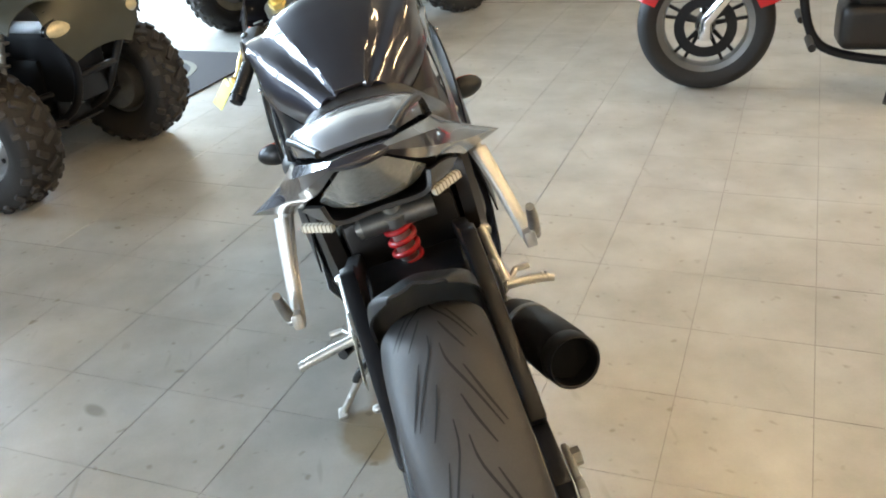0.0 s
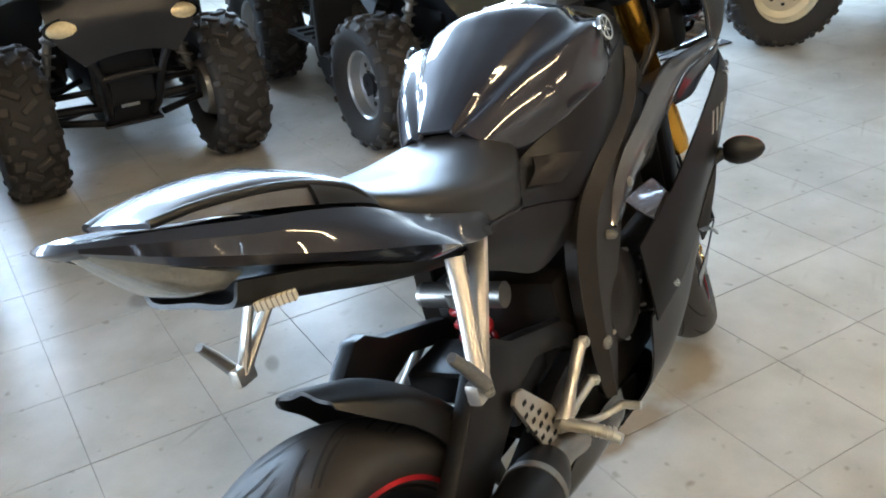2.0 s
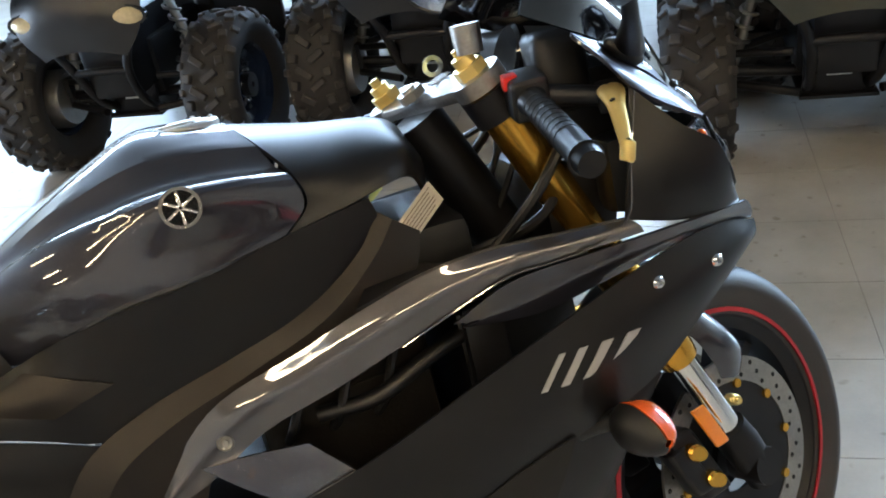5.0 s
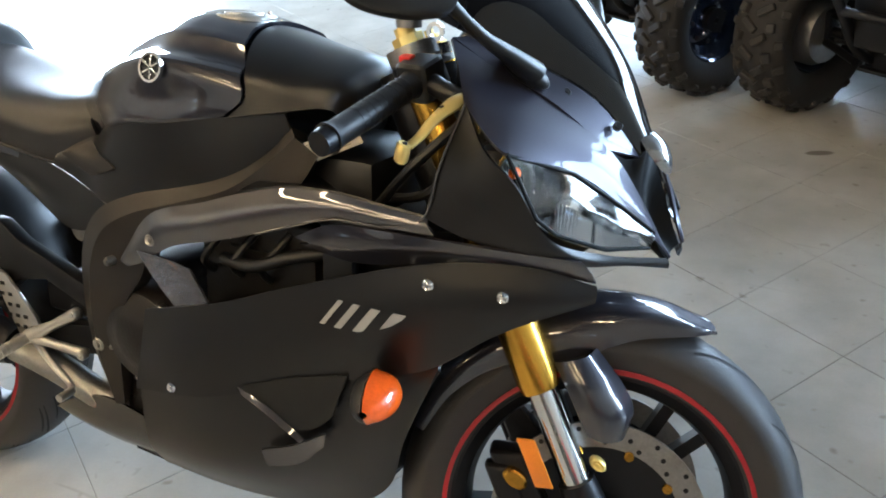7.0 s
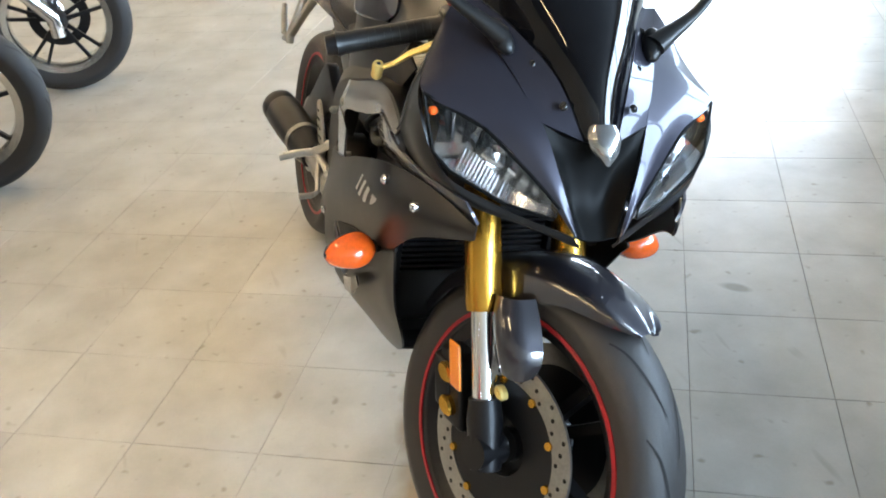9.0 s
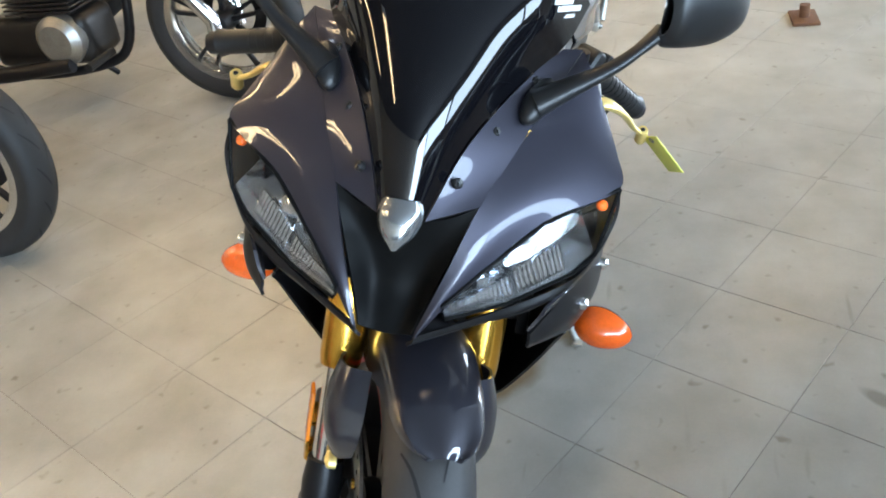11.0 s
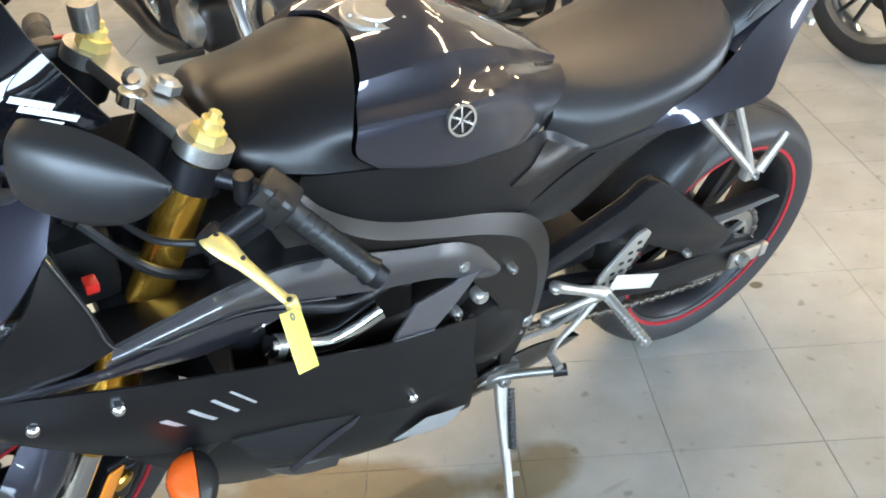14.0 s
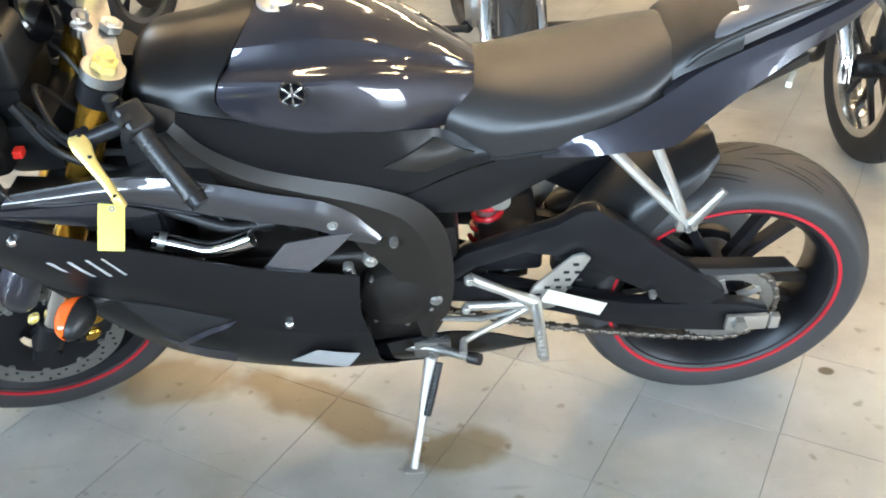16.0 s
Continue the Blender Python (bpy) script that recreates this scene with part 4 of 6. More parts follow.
on_bike("exhaust_pipe", tube([(.95, -.06, .36), (.75, -.08, .27), (.55, -.10, .30), (.42, -.135, .37), ex0], .027, 16, 30), STEEL, "steel exhaust pipe")

# side stand
st = on_bike("side_stand", tube([(.602, .146, .285), (.615, .180, .235), (.634, .242, .155), (.650, .287, .096)], [.014, .011, .0085, .0085], 14, 20), ALU, "silver side stand, folded out")
part("stand_foot", box(.650, .289, .094, .042, .024, .008, .003, pose(0, 0, 0)), ALU, st)
part("stand_pivot", joined(box(.60, .135, .30, .075, .03, .045, .008), bolt((.60, .155, .295), (0, 1, 0), .013, .01), tube([(.66, .135, .30), (.60, .15, .305), (.514, .208, .335)], [.009, .009, .008], 12, 12)), STEEL, st, "stand bracket and foot tab")
part("stand_tab", tube([(.53, .20, .332), (.508, .212, .337)], .012, 12), PLASTIC, st)
part("stand_spring", joined(tube([(.588, .160, .272), (.600, .190, .236), (.618, .228, .190)], .0075, 12), tube([(.588 + .03 * k / 70 + .008 * math.cos(k * 1.25), .160 + .068 * k / 70 + .005 * math.sin(k * 1.25), .272 - .082 * k / 70 + .006 * math.sin(k * 1.25)) for k in range(71)], .0022, 6)), PLASTIC, st, "black return spring")
part("stand_peg", tube([(.637, .250, .147), (.617, .256, .145)], .005, 8), ALU, st)

# --- fairing
mid_top = [(.62, .176, .530), (.75, .200, .574), (.90, .222, .620), (1.04, .236, .676), (1.14, .241, .713), (1.22, .241, .740), (1.30, .229, .757), (1.38, .200, .755), (1.446, .165, .733)]
mid_line = [(.62, .187, .472), (.80, .223, .503), (.95, .234, .560), (1.10, .244, .628), (1.20, .248, .675), (1.28, .243, .703), (1.35, .225, .714), (1.41, .195, .719), (1.447, .166, .720)]
mid_low = [(.62, .190, .420), (.75, .220, .440), (.85, .228, .460), (.95, .230, .492), (1.05, .229, .530), (1.15, .227, .566), (1.25, .222, .600), (1.345, .213, .668), (1.445, .165, .711)]
low_mid = [(.61, .176, .320), (.72, .191, .316), (.82, .196, .322), (.92, .196, .344), (1.02, .193, .385), (1.10, .194, .432), (1.165, .203, .485), (1.215, .212, .550), (1.262, .220, .603)]
low_bot = [(.60, .125, .240), (.69, .122, .231), (.78, .118, .226), (.89, .117, .232), (1.00, .117, .256), (1.09, .122, .293), (1.145, .140, .350), (1.19, .180, .455), (1.262, .218, .600)]
def side_y(x, z):
    """How far out the side fairing stands at x and z."""
    got = []
    for c in (mid_low, mid_line, mid_top):
        c = np.array(c)
        got.append((float(np.interp(x, c[:, 0], c[:, 2])), float(np.interp(x, c[:, 0], c[:, 1]))))
    zs, ys = zip(*got)
    return float(np.interp(z, zs, ys)) + .0015


for s, rear_end in ((1, [(.72, .196, .564)]), (-1, [(.735, .198, .569)])):
    a = rear_end + mid_top[2:]
    b = [(.725, .208, .490)] + mid_line[1:]
    c = [(.715, .214, .434)] + mid_low[2:]
    on_bike("side_fairing", skin([a, b, c], 40, 14, .004, s), MATT, "matt black side fairing panel")
    d = [(.70, .189, .318)] + low_mid[2:]
    e = [(.67, .122, .234)] + low_bot[2:]
    tuck = [(x, y - .010, z + .006) for x, y, z in c[:6]]
    on_bike("lower_fairing", skin([tuck + [(1.262, .216, .608)], [(x, y - .004, z) for x, y, z in d], e], 40, 16, .004, s), MATT, "matt black lower fairing")
on_bike("belly_pan", skin([both([(x, y * .98, z + .002), (x, y * .5, z - .003), (x, 0, z - .005)]) for x, y, z in low_bot[:6]], 15, 24, .004), MATT, "black belly pan")
for s in (1, -1):
    for x, y, z in ((1.262, .2465, .727), (1.351, .2255, .721), (.853, .2335, .487) if s > 0 else (.805, .2255, .463)):
        on_bike("fairing_bolt", bolt((x, y * s, z), (.1, s, 0), .008, .006), CHROME)
    # slashed mark: slanted bars that follow the panel
    bars = []
    for x0, x1, z0, z1, lean in ((1.100, 1.108, .642, .680, .030), (1.124, 1.135, .642, .680, .030), (1.152, 1.166, .642, .680, .030), (1.184, 1.202, .642, .680, .030)):
        rows_ = []
        for k in range(3):
            z = z0 + (z1 - z0) * k / 2
            rows_.append([(x, side_y(x, z) + .0012, z) for x in np.linspace(x0 + lean * k / 2, (x1 if s < 0 else x0 + (x1 - x0) * .45) + lean * k / 2, 4)])
        bars.append(skin(rows_, 4, 3, .0015, s))
    mark = on_bike("fairing_mark", bars[0], DECAL, "silver slanted mark on the fairing")
    for me in bars[1:]:
        part("mark_bar", me, DECAL, mark)
    # side vent
    # a near-black sheet on the panel paints the shade of the opening
    v = skin([[(.955, .231, .508), (1.05, .232, .545), (1.135, .232, .568)], [(.985, .226, .478), (1.05, .228, .495), (1.12, .229, .535)], [(1.02, .216, .448), (1.06, .218, .458), (1.10, .22, .49)]], 14, 8, .004, s)
    v.transform(Matrix.Translation((0, .0025 * s, 0)))
    vent = on_bike("fairing_vent", v, GROOVE, "dark sheet painted as the shade of an open vent")
    part("vent_lip", skin([[(.945, .236, .505), (1.0, .238, .488), (1.06, .236, .452)], [(.955, .240, .496), (1.005, .243, .476), (1.055, .240, .445)]], 14, 5, .003, s), PAINT, vent)
    part("vent_fin", skin([[(.965, .215, .395), (1.03, .222, .425), (1.09, .226, .462)], [(.972, .212, .368), (1.035, .214, .392), (1.08, .217, .435)]], 14, 5, .003, s), PAINT, vent)
on_bike("foil_patch", skin([[(.737, .2175, .378), (.775, .2195, .386), (.815, .2215, .398)], [(.752, .2135, .352), (.795, .2155, .364), (.842, .2165, .378)], [(.766, .2065, .328), (.812, .2090, .343), (.868, .2105, .360)]], 10, 5, .002), DECAL, "silver heat shield patch under the fairing")

strip_top = [(.672, .176, .640), (.700, .178, .676), (.757, .186, .726), (.858, .190, .757), (.935, .192, .782), (1.014, .195, .801), (1.094, .201, .807), (1.177, .213, .804), (1.25, .227, .803)]
strip_bot = [(.690, .182, .626), (.725, .187, .640), (.798, .194, .681), (.887, .199, .706), (.967, .202, .731), (1.034, .206, .755), (1.104, .214, .777), (1.19, .224, .781), (1.262, .233, .785)]
strip_crown = [((a[0] + b[0]) / 2, (a[1] + b[1]) / 2 + .007, (a[2] + b[2]) / 2 + .002) for a, b in zip(strip_top, strip_bot)]
pair("inner_strip", [strip_top, strip_crown, strip_bot], SATIN, "satin grey strip beside the frame", nu=36, nv=10)
# a thin satin bead stands in for the highlight along the panel edge
for s in (1, -1):
    on_bike("panel_edge", tube([(x, y * s, z) for x, y, z in ((1.288, .210, .940), (1.264, .225, .868), (1.247, .230, .806), (1.205, .229, .786), (1.150, .221, .779), (1.104, .217, .777), (1.034, .208, .754), (.967, .204, .730))], .0014, 8, 40), SATIN, "thin satin bead standing in for the highlight on the fairing edge")
for s in (1, -1):
    on_bike("strip_bolt", bolt((.755, .192 * s, .684), (0, s, .2), .010, .007), STEEL)
pair("inner_panel", [[(.93, .191, .781), (1.014, .194, .800), (1.094, .200, .806), (1.177, .212, .803), (1.25, .226, .802)], [(.96, .150, .800), (1.03, .145, .79), (1.11, .145, .775), (1.19, .155, .77), (1.27, .17, .775)],
                     [(1.0, .11, .80), (1.05, .105, .775), (1.12, .105, .75), (1.20, .11, .745), (1.28, .12, .76)]], MATT, "matt inner fairing panel", nu=20, nv=8)
pair("intake_lip", [[(1.03, .201, .736), (1.10, .213, .768), (1.19, .224, .776), (1.27, .233, .780), (1.35, .222, .777), (1.43, .180, .765)], [(1.06, .206, .733), (1.12, .215, .744), (1.20, .226, .758), (1.28, .228, .764), (1.36, .212, .763), (1.44, .172, .750)],
                    [(1.04, .201, .728), (1.13, .208, .720), (1.22, .212, .735), (1.30, .210, .748), (1.38, .192, .748), (1.444, .163, .735)]], PAINT, "gloss dark air intake lip", nu=26, nv=8)
pair("air_vane", [[(.722, .192, .662), (.78, .198, .661), (.839, .204, .656)], [(.765, .200, .622), (.815, .205, .622), (.868, .211, .624)], [(.822, .208, .578), (.858, .212, .585), (.895, .216, .593)]], VANE, "glossy silver grey air vane", nu=10, nv=8)
hose = on_bike("water_pipe", tube([(1.06, .192, .672), (1.02, .192, .656), (.972, .192, .640), (.93, .192, .648), (.893, .192, .662)], .0155, 16, 24), CHROME, "bright aluminium water pipe")
part("pipe_clamp", tube([(1.052, .192, .669), (1.040, .192, .664)], .0165, 16), STEEL, hose)

# nose
cowl_in = [(1.247, .165, 1.010), (1.300, .140, .972), (1.345, .122, .944), (1.424, .083, .880), (1.462, .062, .820), (1.498, .033, .738)]
cowl_out = [(1.285, .208, .945), (1.318, .226, .918), (1.352, .236, .897), (1.405, .158, .866), (1.458, .092, .808), (1.499, .038, .741)]
cowl_midl = [((a[0] + b[0]) / 2 + .002, (a[1] + b[1]) / 2 + .001, (a[2] + b[2]) / 2 + .002) for a, b in zip(cowl_in, cowl_out)]
pair("nose_cowl", [cowl_in, cowl_midl, cowl_out], SOFT_PAINT, "dark metallic nose cowl", nu=36, nv=12, smooth=25)
pair("nose_side", [[(1.285, .205, .945), (1.325, .233, .895), (1.366, .238, .862), (1.398, .208, .797), (1.442, .132, .762), (1.497, .036, .738)],
                   [(1.262, .222, .870), (1.300, .234, .840), (1.360, .229, .806), (1.410, .192, .774), (1.452, .117, .749), (1.499, .034, .730)],
                   [(1.245, .227, .803), (1.300, .226, .786), (1.375, .207, .768), (1.425, .160, .752), (1.462, .095, .740), (1.497, .028, .722)]], MATT, "dark nose side panel under the headlight", nu=36, nv=12)
for s in (1, -1):
    top = [(1.353, .235, .895), (1.406, .157, .863), (1.450, .100, .815), (1.482, .062, .778)]
    mid = [(1.372, .232, .850), (1.418, .172, .832), (1.455, .112, .788), (1.484, .063, .768)]
    bot = [(1.386, .222, .822), (1.402, .200, .800), (1.442, .130, .768), (1.478, .066, .758)]
    bowl = skin([[(x - .004, y * .985, z) for x, y, z in top], [(x - .045, y * .85, z + .004) for x, y, z in mid], [(x - .004, y * .985, z) for x, y, z in bot]], 26, 14, .003, s, smooth=25)
    hl = on_bike("headlight", bowl, REFLECTOR, "clear headlight with a faceted reflector, unlit")
    cut = []
    for k in range(9):
        f_ = k / 8
        a = Vector(catmull(top, 20)[int(2 + 15 * f_)])
        b = Vector(catmull(bot, 20)[int(2 + 15 * f_)])
        p, q = a.lerp(b, .12), a.lerp(b, .5 + .25 * (k % 2))
        cut.append(tube([(p.x - .024, p.y * .93 * s, p.z), (q.x - .030, q.y * .90 * s, q.z)], .0045, 6))
    flutes = []
    for k in range(26):
        f_ = .30 + .66 * k / 25
        a = Vector(catmull(mid, 40)[int(39 * f_)])
        c_ = Vector(catmull(bot, 40)[int(39 * f_)])
        p, q = a.lerp(c_, .15), a.lerp(c_, .92)
        flutes.append(tube([(p.x - .016, p.y * .955 * s, p.z), (q.x - .008, q.y * .965 * s, q.z)], .0030, 6))
    part("lens_flutes", joined(*flutes), REFLECTOR, hl, "fluted lower part of the lens")
    part("reflector_ribs", joined(*cut), GLOSS_BLACK, hl)
    c = Vector(mid[1]).lerp(Vector(mid[2]), .35)
    part("projector", moved(lathe([(.0001, .012), (.014, .010), (.022, .002), (.024, -.01)], 24, closed=False), Matrix.Translation((c.x - .03, c.y * .9 * s, c.z)) @ pose(0, 0, 0, 0, 0, -90)), CHROME, hl)
    # an orange ball stands in for the small reflex inside the lens
    c = Vector(top[0])
    part("side_lamp", egg((c.x + .004, c.y * .93 * s, c.z - .024), .007, .007, .007), ORANGE, hl, "small orange ball for the reflex inside the headlight")
    pane = part("headlight_lens", skin([top, mid, bot], 26, 10, .002, s), LENS, hl, "clear plastic lens")
    pane.visible_shadow = False
    part("lens_gasket", tube([(x + .001, y * s, z) for x, y, z in top + bot[::-1] + top[:1]], .0026, 8), INTAKE, hl)
on_bike("air_intake", skin([both(q) for q in ([(1.420, .084, .878), (1.432, .045, .862), (1.440, 0, .858)], [(1.452, .063, .818), (1.436, .036, .806), (1.438, 0, .806)],
                                               [(1.474, .046, .772), (1.448, .028, .766), (1.448, 0, .766)], [(1.492, .033, .736), (1.486, .018, .728), (1.486, 0, .726)])], 21, 14, .004), INTAKE, "black air intake in the centre of the nose")
on_bike("clear_tip", skin([both(q) for q in ([(1.442, .020, .886), (1.452, .014, .889), (1.455, 0, .891)], [(1.453, .026, .874), (1.466, .018, .876), (1.471, 0, .878)],
                                             [(1.466, .021, .856), (1.478, .013, .856), (1.482, 0, .856)], [(1.476, .006, .840), (1.481, .003, .840), (1.482, 0, .840)])], 15, 14, .003), CLEAR_TIP, "clear plastic piece at the foot of the windscreen")
edge = [(1.447, .026, .864), (1.392, .057, .936), (1.312, .102, .985), (1.255, .140, 1.012), (1.205, .165, 1.040)]
pair("screen_surround", [[(x + .001, y + .001, z - .001) for x, y, z in edge[:4]], [(1.424, .084, .880), (1.356, .118, .940), (1.300, .140, .972), (1.248, .164, 1.011)]], SOFT_PAINT, "grey strip beside the windscreen", nu=26, nv=6)
ws = on_bike("windscreen", skin([both(q) for q in (
    [(1.447, .025, .866), (1.455, .013, .874), (1.457, 0, .877)], [(1.392, .056, .938), (1.408, .036, .958), (1.416, 0, .968)],
    [(1.312, .103, .987), (1.343, .072, 1.027), (1.356, 0, 1.046)], [(1.255, .142, 1.014), (1.290, .104, 1.074), (1.306, 0, 1.102)],
    [(1.190, .163, 1.046), (1.236, .116, 1.116), (1.254, 0, 1.146)])], 31, 40, .003, smooth=70), SCREEN, "dark tinted windscreen")
for s in (1, -1):
    for p in ((1.424, .056, .905), (1.365, .086, .945), (1.300, .118, .985)):
        part("screen_screw", bolt((p[0], p[1] * s, p[2]), (.5, s * .6, .6), .006, .004), PLASTIC, ws)

# plain maker's mark bars on the screen, with a reflection painted in as white
nrm = Vector((.43, .86, .26)).normalized()
run = Vector((-.046, .0245, -.010)).normalized()
upm = nrm.cross(run)
upm = upm if upm.z > 0 else -upm
m = Matrix((run, nrm, upm)).transposed().to_4x4()
for start, length, high in (((1.272, .1205, 1.070), .044, .0066), ((1.266, .1240, 1.060), .058, .0066), ((1.256, .1310, 1.049), .030, .0040)):
    c = Vector(start) + run * (length / 2) + nrm * .002
    mark = part("screen_mark", prism([(-length / 2, -high / 2), (length / 2 - .003, -high / 2), (length / 2, high / 2), (-length / 2 + .003, high / 2)], -.0008, .0008, 0), WHITE, ws, "small white mark and painted reflection on the screen")
    mark.data.transform(Matrix.Translation(c) @ m)

# mirrors and front indicators
for s in (1, -1):
    b = Vector((1.332, .122 * s, .972))
    j = Vector((1.290, .226 * s, 1.040))
    mir = on_bike("mirror", tube([b, (1.322, .152 * s, .990), (1.303, .20 * s, 1.018), j, (1.277, .246 * s, 1.060)], [.022, .016, .0105, .009, .012], 14, 24, flat=.7), PLASTIC, "black fairing-mounted mirror")
    part("mirror_foot", egg((1.326, .124 * s, .972), .034, .016, .014, Euler((0, radians(32), radians(-22 * s))).to_matrix().to_4x4()), PLASTIC, mir)
    rim_top = [(1.286, .238, 1.108), (1.280, .245, 1.124), (1.262, .264, 1.129), (1.232, .293, 1.125), (1.206, .320, 1.112), (1.186, .341, 1.090)]
    rim_low = [(1.288, .238, 1.056), (1.283, .246, 1.043), (1.264, .268, 1.038), (1.240, .300, 1.041), (1.212, .328, 1.054), (1.186, .341, 1.082)]
    deep = (.018, .027, .031, .029, .020, .004)
    hump = [[((a[0] * (1 - k) + c[0] * k) + .72 * d * g, (a[1] * (1 - k) + c[1] * k) + .69 * d * g, a[2] * (1 - k) + c[2] * k) for a, c, d in zip(rim_top, rim_low, deep)] for k, g in ((.12, .72), (.5, 1.0), (.88, .72))]
    part("mirror_shell", skin([rim_top] + hump + [rim_low], 26, 18, .003, s, smooth=50), PLASTIC, mir, "black teardrop mirror housing")
    part("mirror_glass", skin([[(x + .004, y + .004, z - .003) for x, y, z in rim_top], [(x + .004, y + .004, z + .003) for x, y, z in rim_low]], 20, 4, .002, s), CHROME, mir, "mirror glass")
    base, tip = Vector((1.190, .236 * s, .573)), Vector((1.212, .326 * s, .569))
    sig = on_bike("front_indicator", tube([(1.150, .205 * s, .556), (1.172, .222 * s, .564), base], [.013, .010, .014], 14, 10), PLASTIC, "orange front indicator on a black stalk")
    ax = (tip - base).normalized()
    fw = Vector((1, 0, .1))
    fw = (fw - ax * fw.dot(ax)).normalized()
    m = Matrix((ax, fw, ax.cross(fw))).transposed().to_4x4()

    def pod(sign, depth):
        rows = []
        for f_, h in ((0, .017), (.012, .027), (.032, .0325), (.056, .028), (.075, .017), (.083, .005)):
            rows.append([(f_, 0, -h), (f_, sign * depth * h / .031 * .75, -h * .62), (f_, sign * depth * h / .031, 0), (f_, sign * depth * h / .031 * .75, h * .62), (f_, 0, h)])
        return skin(rows, 14, 16, .002, smooth=70)
    part("indicator_lens", moved(pod(1, .034), Matrix.Translation(base + fw * .001) @ m), ORANGE, sig, "orange lens")
    part("indicator_back", moved(pod(-1, .026), Matrix.Translation(base - fw * .001) @ m), PLASTIC, sig)

# --- handlebars, clamp and dash
capL, capR = Vector((1.076, .108, .967)), Vector((1.142, -.089, .998))
up = (capR - capL).cross(LEG).normalized()
if up.x > 0:
    up = -up
cl = (capL + capR) / 2
clamp = on_bike("top_clamp", joined(tube([capL + LEG * .012, capL + LEG * .032], .034, 28), tube([capR + LEG * .012, capR + LEG * .032], .034, 28),
                                    moved(box(0, 0, 0, .19, .055, .018, .006), Matrix.Translation(cl + LEG * .021 + up * .004) @ Matrix(((capR - capL).normalized(), up, ((capR - capL).normalized()).cross(up))).transposed().to_4x4())), STEEL, "grey metal top yoke")
stem = Vector((1.092, .004, .965))
part("stem_nut", joined(tube([stem, stem - LEG * -.012 * -1], .019, 6, smooth_path=False), tube([stem - LEG * .012, stem - LEG * .016], .010, 16)), ALU, clamp)
part("ignition_key", joined(tube([stem + Vector((.045, .012, .0)), stem + Vector((.04, .012, .015))], .017, 18), moved(lathe([(.008, -.002), (.014, -.002), (.014, .002), (.008, .002)], 18), Matrix.Translation(stem + Vector((.036, .012, .032))))), CHROME, clamp)
for inner, outer, s, piv, lev in (((1.022, .193, .890), (.947, .262, .816), 1, (1.113, .196, .882), (1.058, .274, .826)), ((1.188, -.157, .949), (1.172, -.318, .908), -1, (1.276, -.172, .934), (1.241, -.270, .894))):
    inner, outer, piv, lev = map(Vector, (inner, outer, piv, lev))
    capv = capL if s > 0 else capR
    d = (outer - inner).normalized()
    bar = on_bike("handlebar", joined(tube([capv + LEG * .055, inner - d * .04, inner], [.014, .011, .011], 14, 10), tube([capv + LEG * .035, capv + LEG * .072], .034, 24)), BLACK_METAL, "black clip-on handlebar")
    grip = part("grip", tube([inner, inner + d * .008, outer - d * .012, outer], [.0195, .0165, .0165, .0195], 20), PLASTIC, bar, "ribbed black rubber grip")
    for k in range(9):
        part("grip_rib", tube([inner + d * (.02 + .012 * k), inner + d * (.023 + .012 * k)], .0172, 18), PLASTIC, grip)
    part("bar_end", tube([outer, outer + d * .016], [.017, .015], 18), BLACK_METAL, bar)
    sw = inner - d * .022
    part("switch_block", moved(box(0, 0, 0, .046, .05, .052, .010, seg=3), between(sw, sw + d)), PLASTIC, bar, "black switch block")
    part("switch_button", moved(box(.018, 0, .02, .018, .014, .018, .003), between(sw, sw + d)), RED_SWITCH if s < 0 else PLASTIC, bar, "red kill switch" if s < 0 else "")
    w = (lev - piv)
    out = Vector((.008, .004, .015)) if s > 0 else Vector((.001, 0, .014))
    part("lever_perch", joined(tube([sw, piv], [.014, .012], 12), moved(box(0, 0, 0, .03, .035, .028, .006), between(piv, piv + w))), BLACK_METAL, bar)
    tip = (lev - piv).normalized()
    blade = tube([piv - w * .10 - out * .25, piv + w * .02 + out * .55, piv + w * .22 + out, piv + w * .44 + out * .98], [.0105, .0165, .0150, .0105], 14, 20, flat=.5)
    shank = tube([piv + w * .42 + out * .98, piv + w * .56 + out * .80, piv + w * .78 + out * .15, lev - tip * .008], [.0105, .0092, .0078, .0072], 12, 18, flat=.5)
    ball = tube([lev + Vector((.002, 0, .008)), lev + Vector((.001, 0, .006)), lev - Vector((.003, 0, .012)), lev - Vector((.004, 0, .014))], [.0070, .0085, .0085, .0070], 16)
    lever = part("lever", joined(blade, shank, ball), PALE_GOLD, bar, "pale gold short lever")
    for k in range(4):
        part("lever_hole", bolt(piv + w * (.05 + .12 * k) + out * (.7 + .1 * k) + Vector((-.003, 0, .0062 - .0006 * k)), (-.3, 0, 1), .0036, .002), GROOVE, lever)
    part("lever_hole", bolt(lev + Vector((.002, 0, .0080)), (0, 0, 1), .0035, .002), GROOVE, lever)
    part("adjuster_screw", tube([piv - w * .02 - out * .9, piv + w * .02 + out * .2], [.006, .0045], 10), CHROME, lever)
    part("brake_cup" if s < 0 else "clutch_adjuster", tube([piv + Vector((-.05, .03 * s * -1, .02)), piv + Vector((-.05, .03 * s * -1, .055))], .012, 16) if s > 0 else
         tube([(1.147, -.093, 1.012), (1.147, -.093, 1.036), (1.147, -.093, 1.046)], [.017, .018, .018], 24), BLACK_METAL if s > 0 else STEEL, bar, "grey brake fluid cup" if s < 0 else "")
